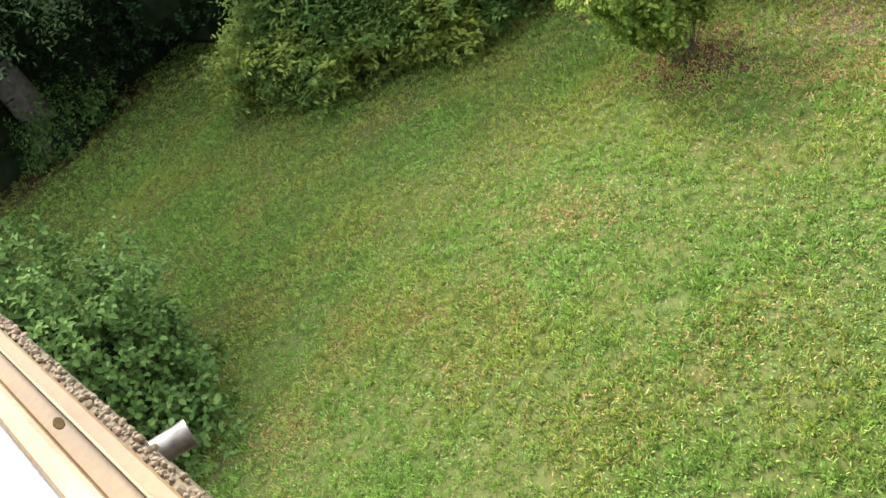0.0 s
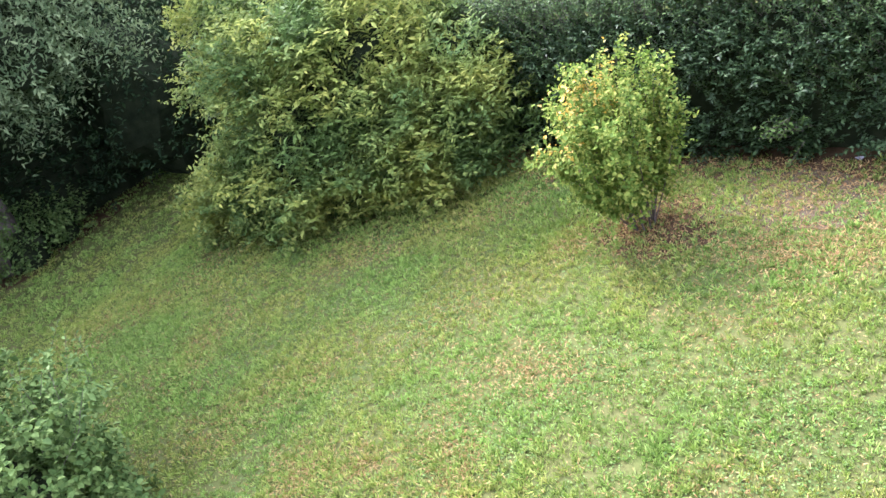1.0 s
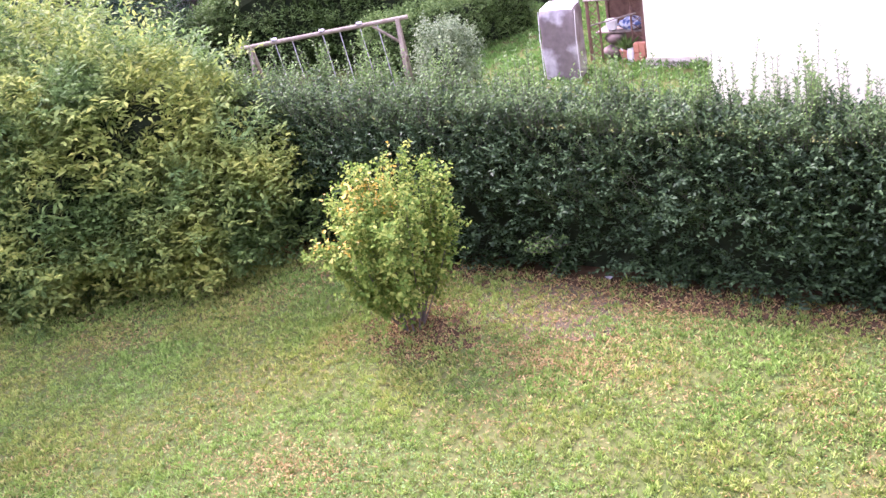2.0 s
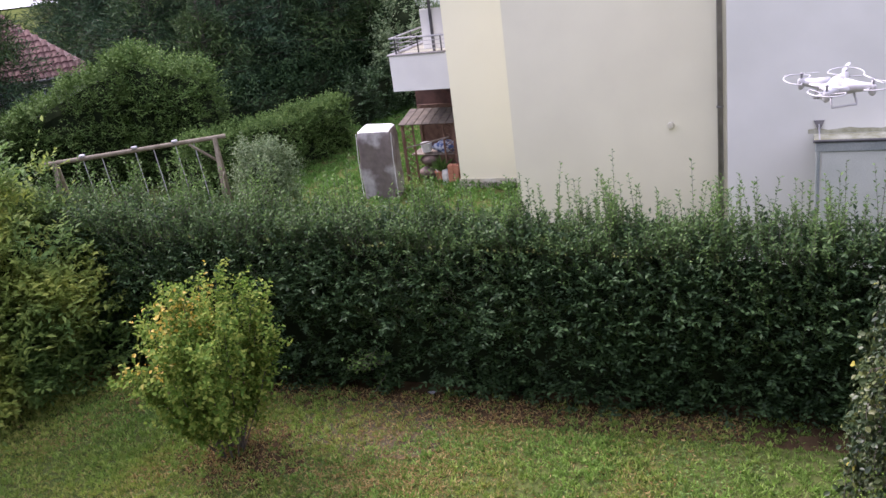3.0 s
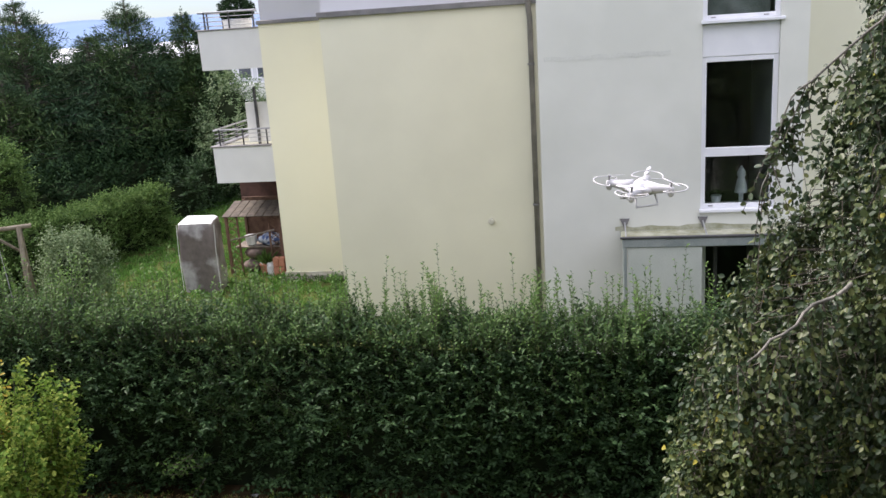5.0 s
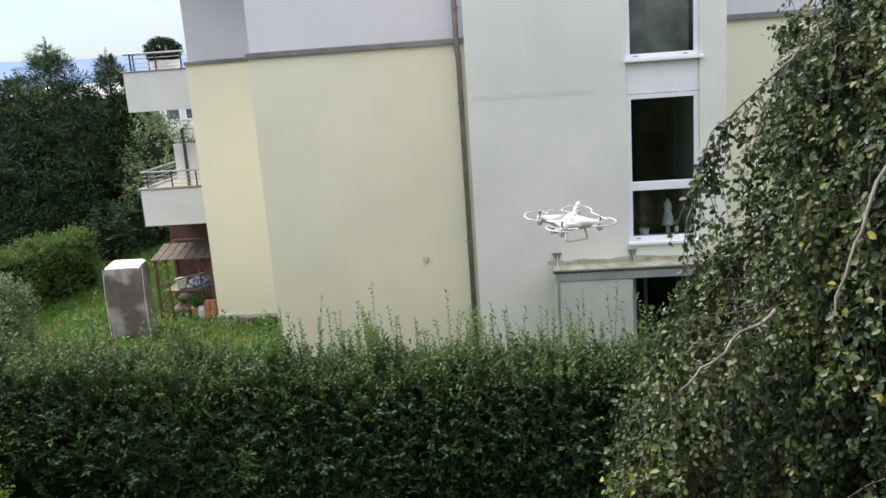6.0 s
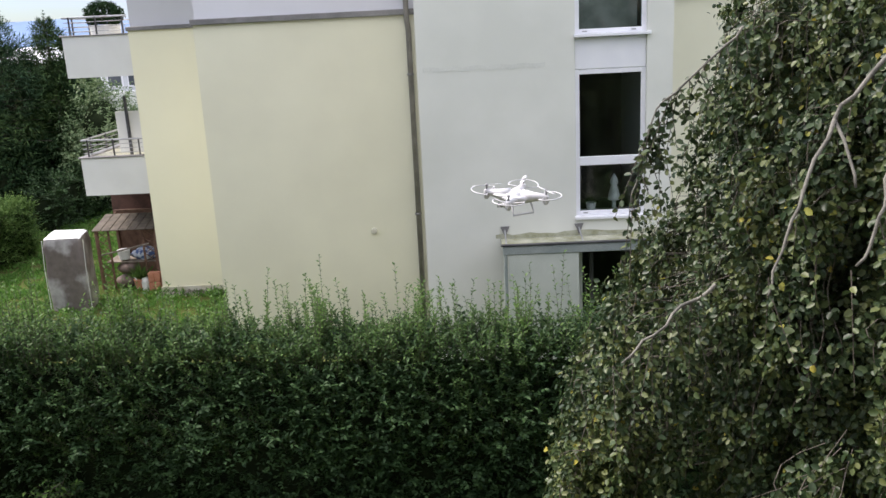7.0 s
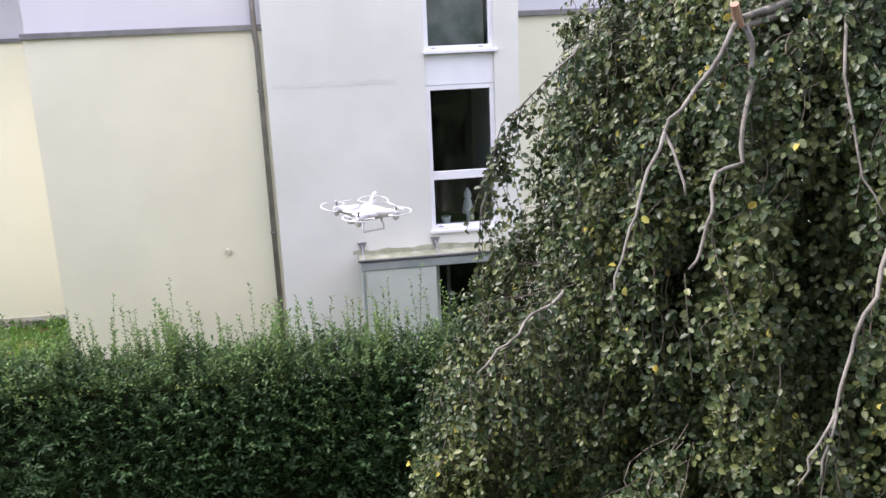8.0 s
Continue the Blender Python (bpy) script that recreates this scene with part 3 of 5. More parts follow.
# the white wing that stands forward: piers round its stack of windows
WL, WR, AL, AR = 0.69, -3.27, -1.76, -2.87
part("wing_wall", Geo().box((WX, AL, 0), (WX + 0.35, WL, 9.6)), "white_wall", house, "off-white rendered wall with faint stains")
part("wing_wall", Geo().box((WX, WR, 0), (WX + 0.35, AR, 9.6)), "white_wall", house, "off-white rendered pier")
part("wing_wall", Geo().box((WX + 0.35, WL - 0.3, 0), (MX + 0.02, WL, 9.6)), "white_wall", house)
part("wing_wall", Geo().box((WX + 0.35, WR, 0), (MX + 0.02, WR + 0.3, 9.6)), "white_wall", house)
part("wing_band", Geo().box((WX, AR, 2.32), (WX + 0.35, AL, 2.74)), "white_wall", house)
part("wing_band", Geo().box((WX, AR, 8.1), (WX + 0.35, AL, 9.6)), "white_wall", house)
part("wing_roof", Geo().box((WX - 0.1, WR - 0.1, 9.6), (MX + 0.5, WL + 0.1, 9.75), 0.02), "sheet_metal", house)
part("damp_band", Geo().add([(WX - 0.003, 0.60 - 0.1 * i, 5.19 + 0.012 * math.sin(i * 1.7) + 0.07 * j) for j in (0, 1) for i in range(20)], [(i, i + 1, 21 + i, 20 + i) for i in range(19)]), "faint_stain", house, "faint damp line across the render")
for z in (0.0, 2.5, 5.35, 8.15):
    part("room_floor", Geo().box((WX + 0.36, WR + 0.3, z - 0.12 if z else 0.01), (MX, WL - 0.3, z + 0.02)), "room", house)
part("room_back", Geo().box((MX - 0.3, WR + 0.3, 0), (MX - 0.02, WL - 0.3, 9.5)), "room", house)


def wing_window(z0, z1, split, name):
    """Tall plastic window: frame, transom, two panes, sill."""
    w = part(name, Geo().box((WX + 0.06, AR, z0), (WX + 0.13, AR + 0.075, z1), 0.006).box((WX + 0.06, AL - 0.075, z0), (WX + 0.13, AL, z1), 0.006)
             .box((WX + 0.06, AR + 0.075, z0), (WX + 0.13, AL - 0.075, z0 + 0.07), 0.006).box((WX + 0.06, AR + 0.075, z1 - 0.075), (WX + 0.13, AL - 0.075, z1), 0.006),
             "frame", house, "white plastic window frame")
    part("transom", Geo().box((WX + 0.055, AR + 0.06, split - 0.07), (WX + 0.13, AL - 0.06, split + 0.07), 0.008), "frame", w)
    for a, b in ((z0 + 0.07, split - 0.07), (split + 0.07, z1 - 0.075)):
        p = part("pane", Geo().box((WX + 0.09, AR + 0.075, a), (WX + 0.10, AL - 0.075, b)), "glass", w)
        p.visible_shadow = False
    part("sill", Geo().box((WX - 0.07, AR - 0.05, z0 - 0.05), (WX + 0.07, AL + 0.02, z0), 0.008), "frame", w, "white metal sill")
    for y in (AL - 0.16, AR + 0.2):
        part("vent_slot", Geo().box((WX + 0.05, y - 0.035, z0 + 0.03), (WX + 0.062, y + 0.035, z0 + 0.042)), "sheet_metal", w)
    return w


wing_window(2.80, 5.12, 3.68, "window")
wing_window(5.66, 8.1, 7.2, "window")
part("spandrel_panel", Geo().box((WX + 0.05, AR, 5.12), (WX + 0.13, AL, 5.60), 0.01), "frame", house, "white plastic panel between windows")
part("curtain", Geo().box((WX + 0.3, AR + 0.1, 5.7), (WX + 0.31, AL - 0.1, 8.0)), "curtain", house, "thin grey net curtain mottled like reflected foliage")

part("moss_stain", Geo().add([(WX - 0.004, -0.45 - 0.14 * i, 2.48 if j == 0 else 2.55 + 0.045 * noise.noise(Vector((i * 0.6, 0.7, 0)))) for j in (0, 1) for i in range(20)], [(i, i + 1, 21 + i, 20 + i) for i in range(19)]), "moss", house, "yellow-brown damp stain on the wall above the canopy")

# door below, under a metal canopy
door = part("door", Geo().box((WX + 0.05, AL - 0.1, 0.02), (WX + 0.12, AL, 2.3), 0.006).box((WX + 0.05, AR, 0.02), (WX + 0.12, AR + 0.1, 2.3), 0.006).box((WX + 0.05, AR + 0.1, 2.18), (WX + 0.12, AL - 0.1, 2.3), 0.006),
            "canopy_panel", house, "pale green grey door frame")
part("pane", Geo().box((WX + 0.08, AR + 0.1, 0.1), (WX + 0.09, AL - 0.1, 2.18)), "glass", door).visible_shadow = False
part("mullion", Geo().box((WX + 0.06, AL - 0.28, 0.02), (WX + 0.11, AL - 0.22, 2.2), 0.006), "dark_metal", door)
canopy = thing("door_canopy", (WX, -1.8, 2.3), "weathered green metal canopy hung over the door", "canopy")
part("edge", Geo().box((WX - 0.62, -3.2, 2.36), (WX - 0.56, -0.53, 2.50), 0.01), "canopy_green", canopy, "green metal gutter edge")
part("sheet", Geo().box((WX - 0.56, -3.2, 2.44), (WX, -0.53, 2.475), 0.006), "moss", canopy, "brown weathered canopy sheet")
part("lip", Geo().box((WX - 0.64, -3.2, 2.50), (WX - 0.58, -0.50, 2.535), 0.008), "dark_metal", canopy)
part("side_panel", Geo().box((WX - 0.60, -1.72, 0.05), (WX - 0.57, -0.62, 2.36)), "canopy_panel", canopy, "pale green wind screen panel")
part("post", Geo().tube([(WX - 0.59, -0.57, 0), (WX - 0.59, -0.57, 2.4)], 0.03, 10), "canopy_green", canopy)
for y in (-0.60, -1.80):
    part("bracket", Geo().add([(WX - 0.02, y - 0.075, 2.68), (WX - 0.02, y + 0.075, 2.68), (WX - 0.05, y, 2.51), (WX, y - 0.075, 2.68), (WX, y + 0.075, 2.68), (WX, y, 2.50)],
                              [(0, 1, 2), (3, 5, 4), (0, 3, 4, 1), (1, 4, 5, 2), (2, 5, 3, 0)]), "sheet_metal", canopy, "triangular wall bracket")
    part("rod", Geo().tube([(WX - 0.03, y, 2.62), (WX - 0.58, y + 0.01, 2.52)], 0.012, 8), "rail_metal", canopy)

# downpipe, wall vent
pipe = thing("downpipe", (MX - 0.08, 0.97, 0), "brown zinc rain downpipe on the cream wall", "pipe")
part("pipe", Geo().tube([(MX - 0.09, 0.96, 0), (MX - 0.09, 0.96, 5.85), (MX - 0.13, 0.98, 6.05), (MX - 0.13, 0.98, 9.1)], 0.052, 12), "pipe_metal", pipe, smooth=True)
for z in (0.6, 2.3, 5.0, 6.75):
    part("clamp", Geo().lathe((MX - 0.09 if z < 6 else MX - 0.13, 0.965, z), [(0.06, 0), (0.066, 0.01), (0.066, 0.03), (0.06, 0.04)], 12), "sheet_metal", pipe)
vent = thing("wall_vent", (MX, 1.87, 1.98), "small round vent cap on the cream wall", "vent")
part("cap", Geo().tube([(MX, 1.87, 1.99), (MX - 0.07, 1.87, 1.99), (MX - 0.08, 1.87, 1.99)], [0.06, 0.06, 0.045], 12), "stain", vent)

# balconies at the far end of the house
def balcony(z0, z1, name):
    b = part(name, Geo().box((LX, 7.38, z0), (LX + 6.5, 8.88, z0 + 0.2)).box((LX, 7.38, z0 + 0.2), (LX + 0.12, 8.88, z1)).box((LX + 0.12, 8.76, z0 + 0.2), (LX + 6.5, 8.88, z1)), "balcony_white", house, "white rendered balcony parapet")
    part("coping", Geo().box((LX - 0.03, 7.4, z1), (LX + 0.15, 8.93, z1 + 0.035), 0.008).box((LX + 0.15, 8.73, z1), (LX + 6.5, 8.93, z1 + 0.035), 0.008), "sheet_metal", b, "grey metal coping")
    for k, h in enumerate((0.11, 0.21, 0.31)):
        part("rail_wire", Geo().tube([(LX + 0.06, 7.42, z1 + h), (LX + 0.06, 8.82, z1 + h), (LX + 6.4, 8.82, z1 + h)], 0.008, 6), "rail_metal", b)
    part("handrail", Geo().tube([(LX + 0.06, 7.4, z1 + 0.41), (LX + 0.06, 8.84, z1 + 0.41), (LX + 6.4, 8.84, z1 + 0.41)], 0.022, 8), "rail_metal", b, "grey metal handrail")
    for x, y in [(LX + 0.06, 7.5), (LX + 0.06, 8.1), (LX + 0.06, 8.7)] + [(LX + 0.5 + 0.9 * i, 8.82) for i in range(6)]:
        part("rail_post", Geo().box((x - 0.015, y - 0.015, z1 + 0.03), (x + 0.015, y + 0.015, z1 + 0.42)), "dark_metal", b)
    return b


balcony(5.13, 6.03, "balcony")
low = balcony(2.43, 3.30, "balcony")
part("privacy_screen", Geo().box((LX + 1.2, 7.55, 3.25), (LX + 1.25, 8.42, 4.25), 0.01), "balcony_white", house, "white privacy screen")
for y in (7.75, 8.12):
    part("screen_post", Geo().box((LX + 1.12, y - 0.03, 3.2), (LX + 1.18, y + 0.03, 4.62)), "dark_metal", house)
part("rear_wall", Geo().box((LX + 2.3, 7.47, 0), (LX + 2.4, 9.3, 2.43)), "brick", house, "dark brick wall under the balcony")
part("rear_wall", Geo().box((LX + 2.2, 7.38, 0), (LX + 7, 7.46, 2.43)), "brick", house, "dark brick wall under the balcony")

tub = thing("potted_shrub", (LX + 0.7, 8.15, 6.0), "clipped dark shrub in a pale tub on the terrace", "potted plant")
part("tub", Geo().lathe((LX + 0.7, 8.15, 5.35), [(0.27, 0), (0.34, 0.86), (0.34, 0.92), (0.30, 0.92), (0.3, 0.86)], 20), "balcony_white", tub)
p, d = dome_points(900, (LX + 0.7, 8.15, 6.5), (0.36, 0.36, 0.24), -0.8, 0.1, shell=0.5)
b_, d_, n_ = sprig_leaves(p, d, 0.09, 4)
part("foliage", leaf_mesh("foliage", b_, d_, n_, 0.06, 0.035), "dark", tub)


# ---- under the balcony: covered furniture, lean-to, clutter ----
def covered_box():
    t = thing("covered_furniture", (18.6, 8.9, 0), "stacked garden furniture wrapped in a clear plastic cover", "cover")
    corners = [(18.25, 9.56), (18.25, 8.62), (19.15, 8.82), (19.15, 9.74)]
    rows, nz, ne = [], 9, 8
    for k in range(nz):
        z = 1.68 * k / (nz - 1)
        for e in range(4):
            a, b = Vector(corners[e]), Vector(corners[(e + 1) % 4])
            for s in range(ne):
                p = a.lerp(b, s / ne)
                c = Vector((18.7, 9.18))
                w = 0.045 * noise.noise(Vector((p.x * 3, p.y * 3, z * 2.2))) - (0.05 if k == nz - 1 else 0) - (0.03 if s == 0 else 0)
                q = p + (p - c).normalized() * w
                rows.append((q.x, q.y, z if k < nz - 1 else z - 0.02 * (s == 0)))
    n = 4 * ne
    fs = [(k * n + j, k * n + (j + 1) % n, (k + 1) * n + (j + 1) % n, (k + 1) * n + j) for k in range(nz - 1) for j in range(n)]
    part("cover", Geo().add(rows, fs), "tarp", t, "creased translucent brown-grey plastic sheet", True)
    top = rows[-n:]
    g = Geo()
    mid = [(x * 0.85 + 18.7 * 0.15, y * 0.85 + 9.18 * 0.15, 1.72) for x, y, z in top]
    g.add([(x, y, z + 0.004) for x, y, z in top] + mid, [(j, (j + 1) % n, n + (j + 1) % n, n + j) for j in range(n)] + [tuple(range(n, 2 * n))])
    # same sheet in a lighter colour that carries the sunlight on top
    part("cover_top", g, "tarp_top", t, "top of the cover, sunlight put into its pale colour")
    for c in corners[:2]:
        part("seam", Geo().tube([(c[0] - 0.01, c[1], 0.02), (c[0] - 0.012, c[1], 1.0), (c[0] + 0.02, c[1] - 0.02, 1.66)], 0.007, 6), "tarp_top", t)


covered_box()


def lean_to():
    t = thing("wooden_lean_to", (20.2, 8.3, 0), "small brown trellis lean-to with a plank roof", "shelter")
    for x, y in ((19.75, 7.55), (19.75, 8.95), (21.0, 7.55), (21.0, 8.95)):
        part("post", Geo().box((x - 0.035, y - 0.035, 0), (x + 0.035, y + 0.035, 1.53 if x < 20 else 1.7), 0.006), "brown_wood", t)
    for i in range(7):
        y = 7.5 + 0.215 * i
        m = Matrix.Translation((19.6, y, 1.52)) @ Matrix.Rotation(radians(-13), 4, "Y")
        part("roof_plank", Geo().box((0, 0, 0), (0.95, 0.2, 0.022), 0.004, m), "roof_wood", t)
    for i in range(9):
        for s in (1, -1):
            z = 0.1 + 0.18 * i
            part("lattice_slat", Geo().tube([(19.75, 7.58, z), (20.6, 7.58, min(max(z + 0.7 * s, 0.05), 1.5))], 0.012, 4), "brown_wood", t)
    for i in range(7):
        for y, w in ((8.95, -0.28), (7.55, 0.28)):
            part("lattice_slat", Geo().tube([(19.74, y, 0.1 + 0.2 * i), (19.74, y + w, 0.3 + 0.2 * i)], 0.011, 4), "brown_wood", t)
            part("lattice_slat", Geo().tube([(19.73, y, 0.3 + 0.2 * i), (19.73, y + w, 0.1 + 0.2 * i)], 0.011, 4), "brown_wood", t)
    for y in (8.66, 7.84):
        part("post", Geo().box((19.72, y - 0.02, 0), (19.77, y + 0.02, 1.5), 0.004), "brown_wood", t)
    # panel added behind the lattice so that the inside stays dark
    part("back_panel", Geo().box((21.02, 7.5, 0.0), (21.06, 9.0, 1.75), 0.004), "brown_wood", t, "brown back panel added to darken the inside")
    part("cross_bar", Geo().tube([(19.72, 7.7, 1.15), (19.72, 8.9, 0.9)], 0.022, 6), "old_wood", t)


lean_to()
for (x, y, z, r) in ((20.0, 8.42, 0.17, 0.19), (20.1, 8.05, 0.17, 0.18), (20.0, 8.38, 0.5, 0.17)):
    single("sack", Geo().blob((x, y, z), (r * 1.4, r * 1.6, r * 0.95), 0.2, 2.0, 2, x + y), "sack", "dull brown filled sack under the lean-to", "sack", "sacks under the lean-to", smooth=True)
single("folded_cushion", Geo().blob((20.05, 7.95, 0.83), (0.2, 0.34, 0.16), 0.35, 2.4, 3, 4.0), "blue", "blue and white folded garden cushion", "cushion", smooth=True)
single("white_bucket", Geo().lathe((20.0, 8.45, 0.72), [(0.12, 0), (0.15, 0.22), (0.16, 0.23), (0.14, 0.24)], 16), "ceramic", "white plastic bucket on the sacks", "bucket")
single("shelf_board", Geo().box((19.85, 7.62, 0.66), (20.5, 8.85, 0.69), 0.005), "old_wood", "grey plank shelf in the lean-to", "shelf")
pl = thing("leafy_pot_plant", (19.7, 8.0, 0), "green strap-leaved plant in a clay pot", "potted plant")
part("pot", Geo().lathe((19.7, 8.0, 0), [(0.12, 0), (0.17, 0.26), (0.18, 0.28), (0.15, 0.28)], 16), "terracotta", pl)
k = 140
pp = np.tile(np.array([[19.7, 8.0, 0.27]]), (k, 1)) + rng.normal(scale=0.04, size=(k, 3)) * [1, 1, 0.2]
part("foliage", leaf_mesh("foliage", pp, np.stack([rng.normal(size=k), rng.normal(size=k), rng.uniform(0.6, 2.2, k)], 1), rng.normal(size=(k, 3)), rng.uniform(0.25, 0.5, k), 0.035), "shoot", pl)
single("watering_can", Geo().lathe((19.62, 7.86, 0), [(0.1, 0), (0.11, 0.25), (0.08, 0.33), (0.06, 0.34)], 14).tube([(19.62, 7.95, 0.08), (19.6, 8.12, 0.36)], [0.03, 0.015], 8), "ceramic", "white watering can beside the pot", "watering can")
for i in range(2):
    for j in range(2):
        single("terracotta_block", Geo().box((19.5, 7.46 + 0.15 * i, 0.24 * j + 0.003 * j), (19.66, 7.60 + 0.15 * i, 0.235 + 0.24 * j), 0.01), "terracotta", "orange terracotta block stacked by the wall corner", "clay block", "stack of clay blocks")
k = 420
st = np.stack([rng.uniform(19.05, 19.38, k), rng.uniform(5.2, 7.4, k), np.full(k, 0.0)], 1)
single("gravel_strip", leaf_mesh("gravel_strip", st, rng.normal(size=(k, 3)) * [1, 1, 0.2], rng.normal(size=(k, 3)) * 0.3 + [0, 0, 1], 0.09, 0.08, 0.5, True), "gravel", "pale gravel strip along the wall foot", "gravel", kind="stuff")


# ---- shapes of hedges ----
def box_hedge(name, a, b, width, h0, h1, mat, label, density=120, leaf=0.07, top_shoots=0, core_in=0.28, foot=0.0, clump=0.14, back=1.0, shoulder=1.0):
    """Clipped hedge along a-b: solid core coloured dark for the shaded inside, leafy sides and top."""
    a, b = np.array(a, float), np.array(b, float)
    ln = np.linalg.norm(b - a)
    u = (b - a) / ln
    w = np.array([-u[1], u[0]])
    t = thing(name, (*((a + b) / 2), 0), label, "hedge")
    g = Geo()
    nseg = max(int(ln / 0.5), 2)
    for k in range(nseg + 1):
        s = k / nseg
        c = a + u * ln * s
        h = h0 + (h1 - h0) * s - core_in
        hw = width / 2 - core_in
        prof = [(1.0, foot), (1.0, 0.62 * h), (0.75, 0.86 * h), (0.4, h - 0.06)]
        ring = [(c + w * hw * q, z) for q, z in prof] + [(c - w * hw * q, z) for q, z in prof[::-1]]
        g.v += [(float(q[0]), float(q[1]), float(z)) for q, z in ring]
    g.f = [(k * 8 + j, k * 8 + j + 1, k * 8 + 9 + j, k * 8 + 8 + j) for k in range(nseg) for j in range(7)] + [tuple(range(8)), tuple(nseg * 8 + 7 - j for j in range(8))]
    part("shade_core", g, "core", t)
    hm = max(h0, h1)
    areas = [ln * hm, ln * hm, ln * width, width * hm, width * hm]
    P, D = [], []
    for face, ar in enumerate(areas):
        n = int(ar * density / 8 * (back if face == 1 else 1.0))
        s, v = rng.uniform(0, 1, n), rng.uniform(0, 1, n)
        hh = h0 + (h1 - h0) * s
        if face < 2:
            sg = 1 if face == 0 else -1
            xy = a + u * (s * ln)[:, None] + w * sg * (width / 2)
            z, d = foot + v * (hh - foot), np.append(w * sg, 0.45)
        elif face == 2:
            xy = a + u * (s * ln)[:, None] + w * ((v - 0.5) * width)[:, None]
            e_ = np.clip((np.abs(v - 0.5) * 2 - 0.15) / 0.85, 0, 1)
            z, d = hh - min(0.6, width * 0.5) * shoulder * e_ ** 2, np.array([0, 0, 1.0])
        else:
            e, sg = (a, -1) if face == 3 else (b, 1)
            xy = e + w * ((s - 0.5) * width)[:, None]
            z, d = foot + v * ((h0 if face == 3 else h1) - foot), np.append(u * sg, 0.45)
        p = np.concatenate([xy, z[:, None]], 1)
        dd = np.tile(d, (n, 1)) + rng.normal(scale=0.35, size=(n, 3))
        bump = 0.10 * wave(p, 1.7, 1.0) + 0.12 * wave(p * [1, 1, 1.6], 4.6, 2.0) + rng.normal(scale=0.04, size=n)
        if face != 2:
            top = np.clip((z / hh - 0.6) / 0.4, 0, 1)
            p = p - np.append(unit(d[:2]), 0) * (min(0.36, width * 0.3) * shoulder * top ** 2)[:, None]
            d = d + np.zeros((n, 1)) + top[:, None] ** 1.5 * np.array([0, 0, 1.3])
        d = np.broadcast_to(d, (n, 3))
        r_, w_ = clumped(p + unit(d) * (bump - 0.12)[:, None], unit(d + rng.normal(scale=0.2, size=(n, 3))), 7, clump)
        P.append(r_)
        D.append(w_)
    P, D = np.concatenate(P), np.concatenate(D)
    bs, dr, no = sprig_leaves(P, unit(D * [1, 1, 0.8]), rng.uniform(2.2, 4.8, len(P)) * leaf, 8, 0.7, flat=True)
    sz = leaf * rng.uniform(0.7, 1.25, len(bs))
    part("foliage", leaf_mesh("foliage", bs, dr, no, sz, sz * 0.5), mat, t)
    return t


def shoots(t, root, way, length, mat, leaf=0.055, count=26):
    """Upright young shoots with small paired leaves."""
    bs, dr, no = sprig_leaves(root, way, length, count, 0.75)
    sz = leaf * rng.uniform(0.6, 1.15, len(bs))
    tagged(part("young_growth", leaf_mesh("young_growth", bs, dr, no, sz, sz * 0.48), mat, t, "upright pale green new growth"), kind="stuff")
    tagged(part("shoot_wood", twig_mesh("shoot_wood", root, root + unit(way) * np.broadcast_to(length, len(root))[:, None], 0.005), "bark", t), kind="stuff")


# ---- the boundary hedge across the lawn ----
HX0, HX1 = 9.45, 10.55
hedge = box_hedge("boundary_hedge", (10.0, -11.0), (10.0, 16.5), 1.1, 1.75, 2.62, "hedge", "tall dense dark green clipped hedge with long new shoots", 210, 0.072, back=0.08, clump=0.16)


def hedge_top(y):
    return 1.75 + 0.87 * (y + 11) / 27.5


# thick short growth that makes the top uneven, then longer single shoots in loose groups
k = 3800
ys = rng.uniform(-9, 15, k)
root = np.stack([rng.uniform(9.5, 10.5, k), ys, hedge_top(ys) + rng.uniform(-0.3, -0.02, k)], 1)
tall = rng.uniform(0.22, 0.5, k) * (1 + 0.3 * wave(root * [0.5, 1, 0], 3.5, 1.0)) + 0.16 * np.clip((ys - 4) / 5, 0, 1)
shoots(hedge, root, np.stack([rng.normal(scale=0.2, size=k) - 0.12, rng.normal(scale=0.2, size=k), np.ones(k)], 1), tall, "hedge_top", 0.07, 18)
k = 640
ys = rng.uniform(-9, 15, k)
ys += 0.25 * np.sin(ys * 5.0)
root = np.stack([rng.uniform(9.65, 10.45, k), ys, hedge_top(ys) + rng.uniform(-0.1, 0.04, k)], 1)
tall = rng.uniform(0.38, 0.8, k) + np.where(rng.uniform(0, 1, k) > 0.85, rng.uniform(0.1, 0.34, k), 0) + 0.14 * np.clip((ys - 4) / 5, 0, 1)
shoots(hedge, root, np.stack([rng.normal(scale=0.11, size=k), rng.normal(scale=0.11, size=k), np.ones(k)], 1), tall, "shoot", 0.062, 26)
# leafy sprays that lean up and out from the upper face
k = 2400
ys = rng.uniform(-8, 14, k)
drop = 0.05 + 1.3 * rng.uniform(0, 1, k) ** 1.3
root = np.stack([9.74 - 0.3 * np.sqrt(np.minimum(drop, 0.8)) + rng.normal(scale=0.03, size=k), ys, hedge_top(ys) - drop], 1)
shoots(hedge, root, np.stack([rng.normal(scale=0.2, size=k) - 0.6, rng.normal(scale=0.25, size=k) + 0.3, np.ones(k)], 1), rng.uniform(0.14, 0.34, k), "hedge_top", 0.062, 14)
